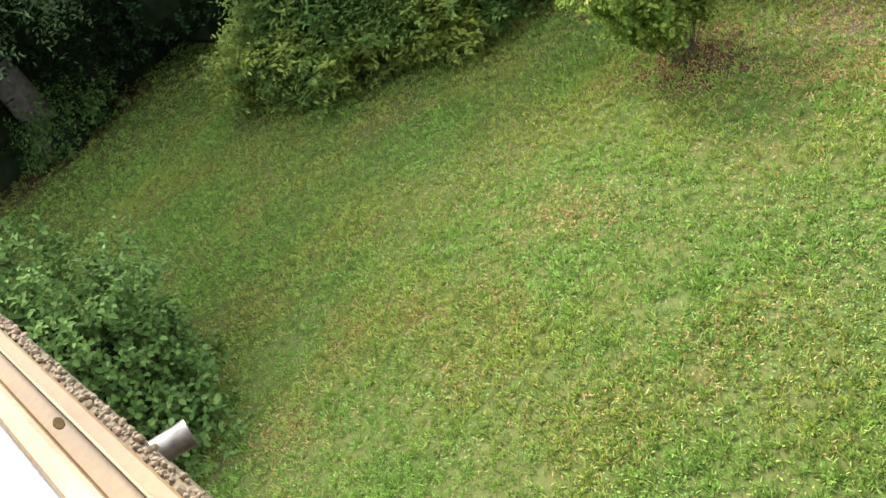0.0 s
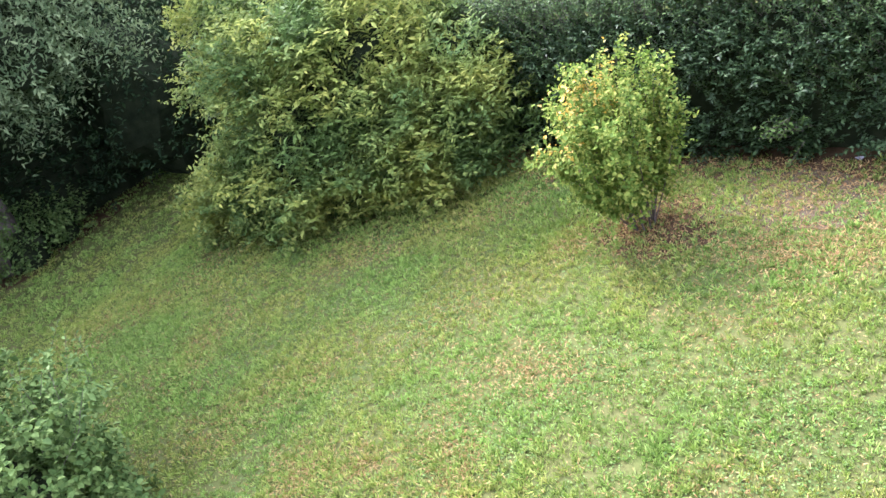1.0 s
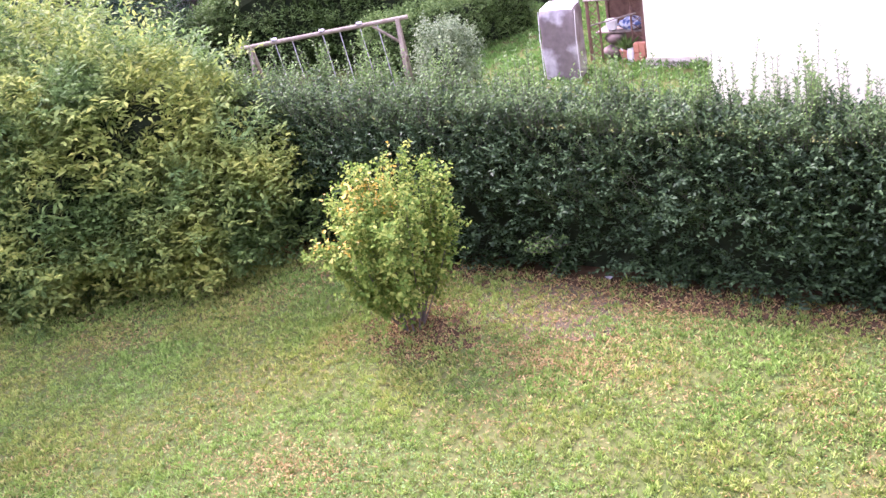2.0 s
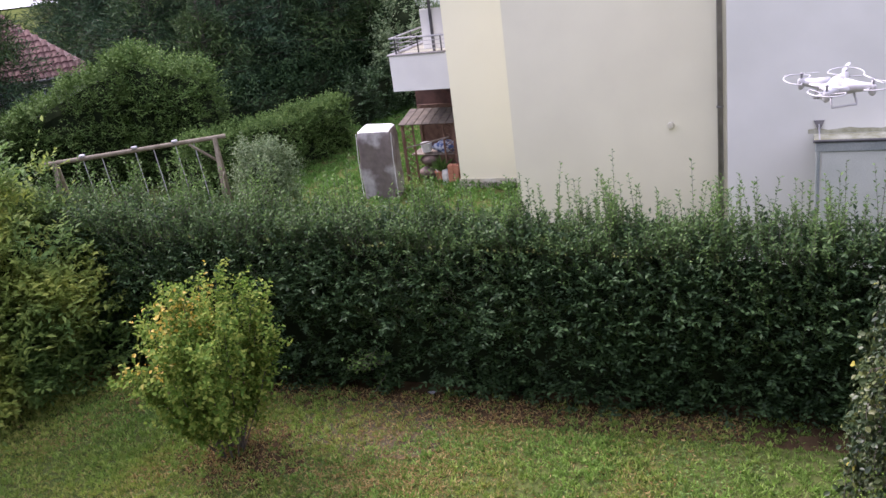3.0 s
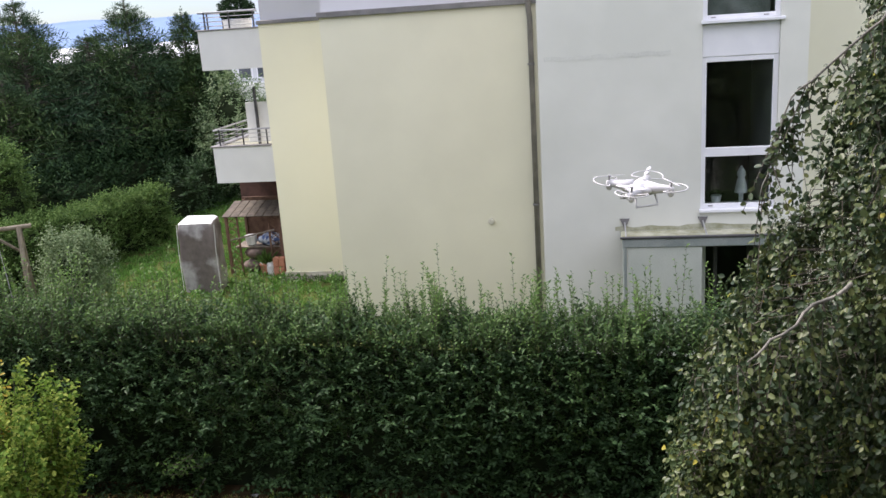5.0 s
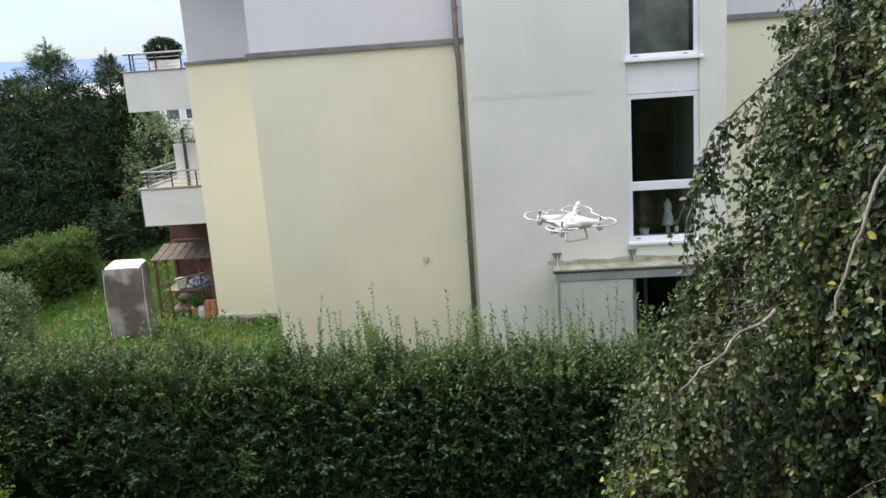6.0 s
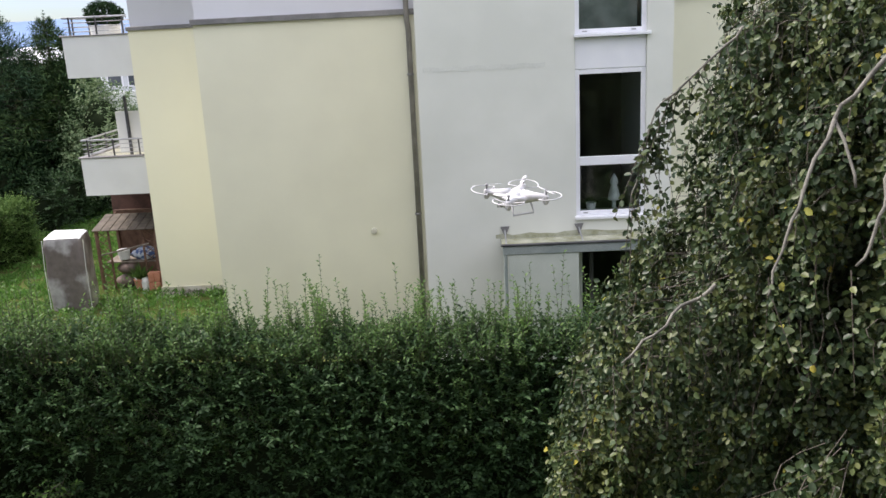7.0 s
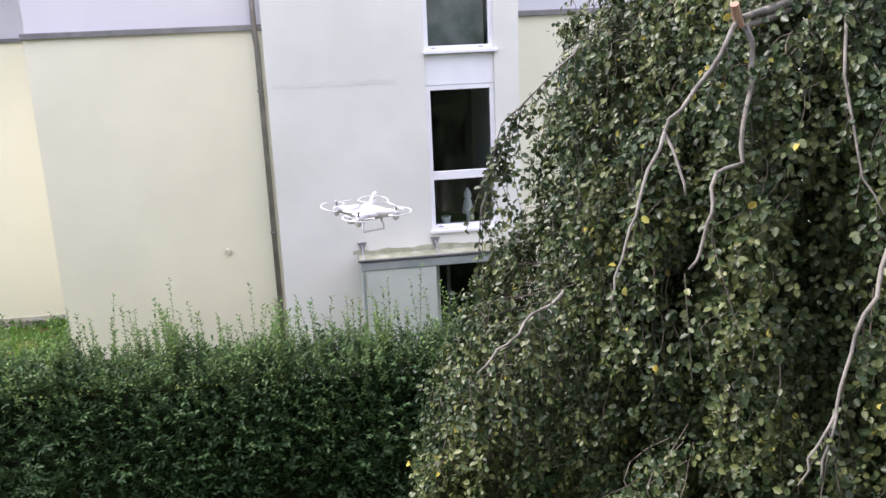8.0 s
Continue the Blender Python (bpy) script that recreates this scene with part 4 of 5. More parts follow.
# a paler spray that leans out near the foot
k = 14
root = np.tile(np.array([[9.35, 5.0, 0.55]]), (k, 1)) + rng.normal(scale=0.12, size=(k, 3))
shoots(hedge, root, np.stack([np.full(k, -0.5), rng.normal(scale=0.7, size=k) + 0.5, rng.normal(scale=0.4, size=k) - 0.1], 1), 0.38, "shoot", 0.075, 12)
single("paper_scrap", Geo().add([(9.38, 4.36, 0.03), (9.45, 4.33, 0.05), (9.47, 4.41, 0.035), (9.4, 4.44, 0.06)], [(0, 1, 2, 3)]), "white_paint", "white scrap lying at the hedge foot", "litter")


# ---- round bush on the lawn ----
def lawn_bush():
    t = thing("lawn_bush", (7.64, 6.49, 0), "bushy yellow-green shrub with some orange leaves on top", "bush")
    n = 26
    ang, out = rng.uniform(0, 6.28, n), rng.uniform(0.05, 1.0, n) ** 0.7
    base = np.stack([7.64 + 0.13 * np.cos(ang), 6.49 + 0.13 * np.sin(ang), np.zeros(n)], 1)
    tips = np.stack([7.64 + out * 0.85 * np.cos(ang), 6.52 + out * 0.95 * np.sin(ang), 2.2 - 0.42 * out ** 2 + rng.uniform(-0.5, 0.22, n)], 1)
    for i in range(n):
        a, b = Vector(base[i]), Vector(tips[i])
        mid = a.lerp(b, 0.45) + Vector((math.cos(ang[i]), math.sin(ang[i]), 0.1)) * 0.05 * out[i]
        part("stem", Geo().tube([a, mid, b], [0.011, 0.008, 0.003], 5), "bark", t)
    P, D = [], []
    for i in range(n):
        for s in np.linspace(0.24, 1.0, 24):
            a, b = base[i], tips[i]
            o = np.array([math.cos(ang[i]), math.sin(ang[i]), 0.5])
            c = a + (b - a) * s + o * 0.2 * out[i] * s * (1 - s) * [1, 1, 0.2]
            for _ in range(4):
                P.append(c + rng.normal(scale=0.055, size=3))
                D.append(o * 0.5 + rng.normal(scale=0.5, size=3) + [0, 0, 0.5])
    P, D = np.array(P), np.array(D)
    keep = P[:, 2] > 0.22
    P, D = P[keep], D[keep]
    bs, dr, no = sprig_leaves(P, D, rng.uniform(0.12, 0.3, len(P)), 6)
    sz = 0.06 * rng.uniform(0.6, 1.3, len(bs))
    hot = (bs[:, 2] > 1.55) & (wave(bs, 4.0, 2.0) > -0.1) & (bs[:, 1] > 6.5) & (rng.uniform(0, 1, len(bs)) < 0.5)
    part("foliage", leaf_mesh("foliage", bs[~hot], dr[~hot], no[~hot], sz[~hot], sz[~hot] * 0.7, rounded=True), "bush", t)
    part("autumn_leaves", leaf_mesh("autumn_leaves", bs[hot], dr[hot], no[hot], sz[hot], sz[hot] * 0.7, rounded=True), "yellow", t, "orange-yellow leaves")
    # twigs that stand out above the crown
    k = 64
    an, ro = rng.uniform(0, 6.28, k), rng.uniform(0.1, 0.9, k)
    r = np.stack([7.64 + 0.8 * ro * np.cos(an), 6.49 + 0.9 * ro * np.sin(an), 1.85 - 0.6 * ro ** 2], 1)
    bs, dr, no = sprig_leaves(r, np.stack([0.4 * ro * np.cos(an), 0.4 * ro * np.sin(an), np.ones(k)], 1) + rng.normal(scale=0.15, size=(k, 3)), rng.uniform(0.25, 0.5, k), 16, 0.7)
    part("top_foliage", leaf_mesh("top_foliage", bs, dr, no, 0.06, 0.042, rounded=True), "bush", t)
    # side branch reaching out low
    k = 22
    r = np.array([[7.4, 7.1, 0.9]]) + np.linspace(0, 1, k)[:, None] * np.array([[-0.1, 0.62, 0.3]]) + rng.normal(scale=0.05, size=(k, 3))
    bs, dr, no = sprig_leaves(r, rng.normal(size=(k, 3)) + [0, 0.6, 0.2], 0.2, 8)
    part("side_foliage", leaf_mesh("side_foliage", bs, dr, no, 0.065, 0.045, rounded=True), "bush", t)


lawn_bush()


def leafy_mass(name, label, category, lumps, mat, n, leaf, per=7, wid=0.45, low=-0.2, twig=3.2, core=True, droop=0.0, seed=1.0, tilt=0.35, parent=None, reach=0.0, clump=2.6, flat=False):
    """A shrub or crown from several uneven lumps of leafy twigs over a solid core coloured dark as shade."""
    t = parent or thing(name, (lumps[0][0][0], lumps[0][0][1], 0), label, category)
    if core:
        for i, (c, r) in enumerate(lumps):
            part("shade_core", Geo().blob(c, [q * 0.62 for q in r], 0.3, 1.6, 3, seed + i), "core", t)
    P, D = [], []
    total = sum(r[0] * r[1] + r[0] * r[2] + r[1] * r[2] for c, r in lumps)
    for i, (c, r) in enumerate(lumps):
        k = int(n / 7 * (r[0] * r[1] + r[0] * r[2] + r[1] * r[2]) / total)
        p, d = dome_points(k, c, r, low, 0.22, 1.7, seed + i * 1.3, 0.6)
        P.append(p)
        D.append(d)
    P, D = np.concatenate(P), np.concatenate(D)
    keep = P[:, 2] > 0.05
    P, D = P[keep], D[keep]
    D = unit(D + rng.normal(scale=0.25, size=D.shape))
    P, D = clumped(P, D, 7, leaf * clump)
    D = unit(D + [0, 0, tilt])
    keep = P[:, 2] > 0.05
    P, D = P[keep], D[keep]
    ln = leaf * twig * rng.uniform(0.7, 1.4, len(P)) * (1 + reach * (rng.uniform(0, 1, len(P)) > 0.93))
    bs, dr, no = sprig_leaves(P, D, ln, per, droop=droop, flat=flat)
    sz = leaf * rng.uniform(0.65, 1.3, len(bs))
    part("foliage", leaf_mesh("foliage", bs, dr, no, sz, sz * wid, rounded=wid > 0.6), mat, t)
    return t


# big loose shrub in the corner of the lawn: main lumps with smaller boughs over them
big = [((8.5, 11.2, 1.0), (1.05, 1.2, 1.55)), ((7.6, 13.0, 1.3), (1.6, 1.7, 2.2)), ((8.4, 12.0, 2.0), (1.5, 1.8, 2.15)), ((7.0, 14.5, 0.7), (0.9, 0.9, 1.15)), ((8.5, 14.4, 2.4), (1.5, 1.5, 2.15)), ((9.15, 10.65, 1.3), (0.85, 0.9, 1.65))]
corner = leafy_mass("corner_shrub", "large loose yellow-green shrub with long leaves", "shrub", big, "shrub", 8200, 0.128, 8, 0.42, -0.45, 2.4, seed=2.0, reach=1.0, clump=3.0, tilt=-0.05, flat=True)
boughs = []
for i in range(13):
    y_ = 15.2 - 0.4 * i
    boughs.append(((float(np.interp(y_, [10.4, 11.1, 12.6, 13.7, 15.2], [8.65, 7.85, 6.95, 6.3, 6.05])) + 0.12 * math.sin(i * 2.3), y_, 0.42 + 0.12 * math.sin(i * 1.7)), (0.48, 0.5, 0.45)))
for c, r in big:
    for _ in range(7):
        v = unit(rng.normal(size=3) + np.array([-0.5, -0.3, 0.5]))
        q = rng.uniform(0.32, 0.55)
        boughs.append((tuple(np.array(c) + v * np.array(r) * 1.0), (q, q, q * 0.75)))
leafy_mass("", "", "", boughs, "shrub", 7400, 0.112, 8, 0.44, -0.3, 2.4, core=False, seed=4.0, reach=0.6, clump=2.2, tilt=-0.05, parent=corner, flat=True)

# ivy-covered mound beside the house
leafy_mass("ivy_mound", "rounded mound overgrown with glossy ivy beside the house", "ivy",
           [((-0.6, 10.2, 0.9), (1.75, 1.9, 2.2)), ((-2.2, 10.8, 1.0), (1.9, 1.8, 2.35)), ((0.1, 9.7, 0.4), (0.95, 1.25, 1.7))],
           "ivy", 10500, 0.085, 5, 0.75, -0.6, 2.2, seed=5.0, tilt=0.2)
e = [o for o in scene.objects if o.name == "ivy_mound"][0]
k = 26
root = np.array([[1.1, 9.7, 1.65]]) + rng.normal(scale=0.28, size=(k, 3)) * [1, 1.3, 0.6]
shoots(e, root, np.stack([rng.normal(scale=0.5, size=k) + 0.3, rng.normal(scale=0.4, size=k), np.ones(k)], 1), rng.uniform(0.3, 0.7, k), "shoot", 0.09, 12)


# ---- large tree at the end of the lawn ----
def garden_tree():
    t = thing("garden_tree", (3.65, 21.7, 0), "large old tree with hanging grey-green foliage", "tree")
    part("trunk", Geo().tube([(3.66, 21.7, -0.05), (3.78, 21.75, 0.8), (3.84, 21.8, 2.0), (3.6, 22.0, 4.2), (3.2, 22.0, 7.0)], [0.52, 0.42, 0.38, 0.33, 0.2], 14), "bark", t, smooth=True)
    for dx, dy, dz in ((2.2, -3.0, 2.3), (-2.5, -2.0, 2.8), (0.6, -4.0, 2.0), (3.0, 1.0, 2.6)):
        part("limb", Geo().tube([(2.8, 22.0, 3.6), (2.8 + dx * 0.5, 22 + dy * 0.5, 3.9 + dz * 0.7), (2.8 + dx, 22 + dy, 3.6 + dz)], [0.2, 0.13, 0.05], 8), "bark", t, smooth=True)
    # last three lumps are an unseen overhead canopy, added to shade the lawn
    leafy_mass("", "", "", [((4.2, 18.2, 5.6), (2.4, 2.0, 2.2)), ((1.6, 18.6, 5.9), (2.4, 2.0, 2.3)), ((5.8, 18.0, 5.3), (1.9, 1.9, 1.9)), ((3.0, 20.5, 7.2), (4.0, 3.5, 2.8)), ((5.0, 17.0, 4.5), (1.0, 1.1, 1.0)), ((3.3, 17.4, 4.3), (1.1, 0.9, 0.9)), ((2.8, 16.4, 8.3), (3.2, 2.6, 1.5)), ((6.0, 17.0, 8.2), (2.8, 2.4, 1.5)), ((0.0, 17.5, 8.2), (2.6, 2.6, 1.5))],
               "tree_leaf", 9500, 0.13, 10, 0.36, -0.95, 4.0, core=True, droop=0.9, seed=9.0, tilt=-0.2, parent=t)


garden_tree()
leafy_mass("trunk_ivy", "low green growth round the tree foot", "bush", [((3.9, 21.1, 0.3), (0.75, 0.7, 0.95)), ((4.8, 21.3, 0.2), (0.6, 0.5, 0.6))], "ivy", 500, 0.1, 6, 0.6, -0.3)
leafy_mass("dark_thicket", "dark evergreen thicket closing the garden", "thicket",
           [((8.0, 20.5, 2.0), (2.2, 2.4, 3.2)), ((5.6, 24.2, 2.5), (2.6, 1.6, 4.2)), ((1.5, 25.0, 2.5), (2.8, 1.6, 4.4)), ((-2.5, 24.0, 2.5), (2.8, 1.8, 4.4)), ((9.5, 17.6, 2.2), (1.6, 2.0, 3.2)), ((-4.5, 18.5, 2.0), (2.6, 3.0, 3.6))],
           "dark", 5200, 0.13, 6, 0.5, -0.4, 2.6, seed=12.0)
# height of the end screen is raised so that it shades the lawn
box_hedge("dark_evergreen_screen", (-9.0, 23.4), (11.5, 22.6), 1.8, 8.8, 8.2, "dark", "tall dark evergreen screen at the garden end", 18, 0.17, clump=0.3)
# side screen is out of view, added to keep the garden end dark
box_hedge("dark_evergreen_screen", (-6.5, 12.0), (-6.5, 22.0), 1.8, 5.0, 6.0, "dark", "unseen dark screen added to close the garden beside the house", 16, 0.18, clump=0.3)


# ---- weeping beech close to the balcony ----
def weeping_beech():
    t = thing("weeping_beech", (5.7, -3.7, 0), "weeping beech with hanging dark green leafy branches", "tree")
    cx, cy = 5.7, -3.9
    part("trunk", Geo().tube([(cx, cy, -0.05), (cx + 0.05, cy, 2.0), (cx - 0.1, cy + 0.1, 4.2), (cx - 0.3, cy + 0.3, 5.7), (cx - 0.8, cy + 0.8, 6.1)], [0.26, 0.2, 0.17, 0.13, 0.09], 12), "bark", t, smooth=True)
    starts = Vector((cx - 0.3, cy + 0.3, 5.6))
    # arching limbs that come over the top and hang down in front
    limbs = [
        ([(4.34, -2.27, 5.92), (4.30, -2.15, 5.72), (4.28, -1.96, 5.54), (4.22, -1.83, 5.34), (4.11, -1.84, 5.20), (3.97, -1.84, 4.96)], 0.015),
        ([(4.21, -1.83, 5.34), (4.11, -1.66, 5.10), (4.01, -1.56, 4.92), (3.93, -1.42, 4.71), (3.80, -1.41, 4.57)], 0.011),
        ([(4.37, -2.31, 5.87), (4.27, -2.30, 5.63), (4.19, -2.24, 5.43), (4.10, -2.18, 5.21), (4.06, -2.06, 5.13), (3.97, -1.97, 4.96), (3.89, -1.87, 4.81), (3.82, -1.74, 4.66)], 0.016),
        ([(5.04, -1.63, 5.79), (5.08, -1.45, 5.64), (5.10, -1.27, 5.47), (5.10, -1.14, 5.33), (5.08, -1.07, 5.17), (5.02, -1.02, 4.95), (4.97, -0.95, 4.72)], 0.008),
        ([(4.66, -1.41, 4.40), (4.60, -1.25, 4.33), (4.51, -1.09, 4.22), (4.42, -0.90, 4.10), (4.35, -0.74, 4.04)], 0.012),
        ([(3.64, -2.75, 4.85), (3.57, -2.62, 4.66), (3.48, -2.50, 4.44), (3.38, -2.36, 4.22), (3.27, -2.25, 4.05), (3.13, -2.12, 3.83)], 0.013),
        ([(3.33, -2.31, 4.13), (3.22, -2.14, 3.99), (3.12, -1.98, 3.82)], 0.008),
        ([(4.26, -2.81, 5.90), (4.00, -2.70, 5.48), (3.85, -2.70, 5.12), (3.64, -2.75, 4.85)], 0.010),
        ([(5.10, -3.02, 6.16), (4.58, -2.91, 6.00), (4.26, -2.81, 5.90)], 0.03),
    ]
    for i, (pts, r0) in enumerate(limbs):
        cv = []
        for a, b in zip(pts, pts[1:]):
            for s in (0, 0.33, 0.67):
                q = Vector(a).lerp(Vector(b), s)
                cv.append(q + 0.05 * noise.noise_vector(q * 6.0))
        part("limb", Geo().tube(cv, [r0 * (1 - 0.6 * j / len(cv)) for j in range(len(cv))], 7), "bark_pale", t, "pale grey bare hanging limb", True)
        if i in (0, 2, 8):
            part("limb", Geo().tube([starts, (starts + Vector(pts[0])) / 2 + Vector((0, 0, 0.25)), Vector(pts[0])], [0.06, 0.045, r0], 8), "bark_pale", t, "", True)
    part("cut_stub", Geo().tube([(4.36, -2.28, 5.88), (4.33, -2.24, 5.95), (4.31, -2.22, 5.99)], [0.028, 0.026, 0.024], 10), "cut_wood", t, "fresh pruned branch stub")
    # short leafy twigs that hang from the bare limbs
    P, D = [], []
    for i, (pts, r0) in enumerate(limbs):
        cnt = (4, 5, 5, 30, 20, 6, 6, 6, 8)[i]
        for _ in range(cnt):
            j = rng.integers(0, len(pts) - 1)
            q = np.array(pts[j]) + (np.array(pts[j + 1]) - np.array(pts[j])) * rng.uniform()
            P.append(q)
            D.append(np.array([rng.normal() * 0.25, rng.normal() * 0.25, -1.0]))
    P, D = np.array(P), np.array(D)
    ln = rng.uniform(0.2, 0.6, len(P))
    bs, dr, no = sprig_leaves(P, D, ln, 14, 0.75)
    sz = 0.046 * rng.uniform(0.65, 1.25, len(bs))
    part("limb_foliage", leaf_mesh("limb_foliage", bs, dr, unit(rng.normal(size=bs.shape) + [-1, 0.4, 0.2]), sz, sz * 0.74, 0.16, True), "beech", t)
    tagged(part("side_wood", twig_mesh("side_wood", P, P + unit(D) * ln[:, None], 0.004), "bark", t), kind="stuff")
    # tiers of hanging strands in bunches, from boughs at many heights
    nb, per, m = 290, 13, 18
    front = np.arange(nb) < 225
    th = np.where(front, rng.uniform(radians(66), radians(235), nb), rng.uniform(radians(-125), radians(66), nb))
    layer = np.where(rng.uniform(0, 1, nb) < 0.5, rng.uniform(0.84, 1.03, nb), rng.uniform(0.45, 0.8, nb))
    z_top = np.where(rng.uniform(0, 1, nb) < 0.36, rng.uniform(5.7, 6.25, nb), rng.uniform(2.6, 5.7, nb))
    # a low bough that reaches out over the lawn
    th[:20], z_top[:20], layer[:20] = rng.uniform(radians(62), radians(100), 20), rng.uniform(2.9, 4.3, 20), rng.uniform(0.97, 1.05, 20)
    drop = rng.uniform(0.7, 2.1, nb) * (1 + 0.5 * (layer < 0.85))
    th, layer, z_top = (np.repeat(a, per) for a in (th, layer, z_top))
    n = nb * per
    r0 = np.interp(z_top - 0.2, [1.0, 2.4, 3.2, 4.2, 5.2, 5.9, 6.2], [3.35, 3.2, 2.95, 2.4, 2.12, 1.92, 1.5]) * layer + rng.normal(scale=0.07, size=n)
    th = th + rng.normal(scale=0.065, size=n) / r0
    z_top = z_top + rng.normal(scale=0.1, size=n)
    drop = np.minimum(np.repeat(drop, per) * rng.uniform(0.45, 1.0, n), z_top - 0.2)
    s = np.linspace(0, 1, m)
    rise = 0.10 * np.sin(np.clip(s * 5, 0, math.pi))
    z = z_top[:, None] + rise - drop[:, None] * s ** 1.2
    rad = r0[:, None] - 0.45 * np.clip(1 - s * 5, 0, 1) ** 1.5 + 0.13 * (drop[:, None] * s)
    tw = th[:, None] + 0.035 * np.sin(s * 6 + rng.uniform(0, 6, (n, 1)))
    lines = np.stack([cx + rad * np.cos(tw), cy + rad * np.sin(tw), z], -1) + 0.022 * np.sin(np.arange(m)[None, :, None] * 1.1 + rng.uniform(0, 6, (n, 1, 3)))
    hang = part("hanging_wood", twig_mesh("hanging_wood", lines[::2, :-1].reshape(-1, 3), lines[::2, 1:].reshape(-1, 3), 0.0036), "bark", t, "thin brown hanging twigs")
    tagged(hang, kind="stuff")
    want = int(drop.sum() / 0.062)
    i0 = rng.choice(n, want, p=drop / drop.sum())
    s0 = rng.uniform(0.03, 0.999, want) * (m - 1)
    f0 = np.floor(s0).astype(int)
    P = lines[i0, f0] + (lines[i0, f0 + 1] - lines[i0, f0]) * (s0 - f0)[:, None]
    out = np.stack([np.cos(th[i0]), np.sin(th[i0]), np.full(want, -0.35)], 1)
    D = unit(out * 0.6 + rng.normal(scale=0.7, size=P.shape))
    bs, dr, no = sprig_leaves(P, D, rng.uniform(0.03, 0.14, want), 4, 0.8, droop=1.5)
    dr = unit(dr + [0, 0, -0.6])
    no = unit(np.repeat(out, 4, 0) + [0, 0, 0.6] + rng.normal(scale=0.5, size=bs.shape))
    sz = 0.045 * rng.uniform(0.55, 1.35, len(bs))
    gold = rng.uniform(0, 1, len(bs)) < 0.005 + 0.035 * (wave(bs, 2.9, 1.0) > 0.5)
    part("foliage", leaf_mesh("foliage", bs[~gold], dr[~gold], no[~gold], sz[~gold], sz[~gold] * 0.8, 0.16, True), "beech", t)
    part("autumn_leaves", leaf_mesh("autumn_leaves", bs[gold], dr[gold], no[gold], sz[gold], sz[gold] * 0.82, 0.16, True), "gold", t, "a few yellow leaves")


weeping_beech()


# ---- the next garden ----
def swing_frame():
    t = thing("swing_frame", (15.3, 13.6, 0), "weathered wooden swing frame with hanging ropes", "swing")
    a, b = Vector((14.2, 15.4, 2.2)), Vector((16.35, 11.9, 2.2))
    part("beam", Geo().tube([a, b], 0.05, 10), "swing_wood", t)
    u = (b - a).normalized()
    w = Vector((-u.y, u.x, 0))
    for e in (a + u * 0.3, b - u * 0.25):
        for s in (1, -1):
            part("leg", Geo().tube([e + w * 0.06 * s, e + w * 0.85 * s - Vector((0, 0, 2.2))], 0.05, 8), "swing_wood", t)
        part("brace", Geo().tube([e + w * 0.3 - Vector((0, 0, 0.9)), e - w * 0.3 - Vector((0, 0, 0.9))], 0.035, 6), "swing_wood", t)
    part("brace", Geo().tube([b - u * 0.28 - Vector((0, 0, 0.55)), b - u * 0.85 - Vector((0, 0, 0.06))], 0.035, 6), "swing_wood", t)
    for s in (0.22, 0.32, 0.5, 0.6, 0.72, 0.82):
        p = a.lerp(b, s)
        part("rope", Geo().tube([p, p + Vector((0.03, -0.05, -0.8)), p + Vector((0.05, -0.1, -1.7))], 0.012, 5), "rope", t)
    for s in (0.27, 0.55, 0.77):
        p = a.lerp(b, s) + Vector((0.05, -0.1, -1.72))
        part("seat", Geo().box((-0.22, -0.08, -0.015), (0.22, 0.08, 0.015), 0.005, Matrix.Translation(p) @ Matrix.Rotation(math.atan2(u.y, u.x), 4, "Z")), "brown_wood", t)
        part("ring", Geo().lathe(a.lerp(b, s - 0.05) + Vector((0, 0, 0.04)), [(0.07, 0), (0.075, 0.03), (0.06, 0.05)], 8), "rail_metal", t)


swing_frame()
leafy_mass("pale_garden_shrub", "rounded pale green garden shrub", "shrub", [((17.4, 11.75, 0.75), (0.6, 0.6, 0.95))], "pale", 1500, 0.07, 7, 0.5, -0.7)
box_hedge("low_garden_hedge", (18.0, 14.4), (23.7, 12.85), 1.1, 1.62, 1.62, "ivy", "low clipped green hedge along the lawn", 200, 0.075, clump=0.08, shoulder=0.2)
box_hedge("low_garden_hedge", (26.6, 13.7), (34.0, 13.0), 1.1, 1.5, 1.6, "hedge", "low clipped dark hedge further along the lawn", 60, 0.11, clump=0.1, shoulder=0.3)
box_hedge("tall_clipped_hedge", (20.4, 15.3), (20.3, 17.5), 1.6, 3.2, 3.9, "ivy", "tall clipped hedge screening the next garden", 90, 0.1, clump=0.12, shoulder=0.3)
box_hedge("tall_clipped_hedge", (20.3, 17.5), (19.4, 22.5), 1.6, 3.9, 2.0, "ivy", "tall clipped hedge with a sloping top", 90, 0.1, clump=0.12, shoulder=0.3)
box_hedge("dark_rear_hedge", (22.0, 15.8), (38.0, 15.4), 1.4, 2.0, 2.4, "dark", "dark hedge before the conifers", 30, 0.14)


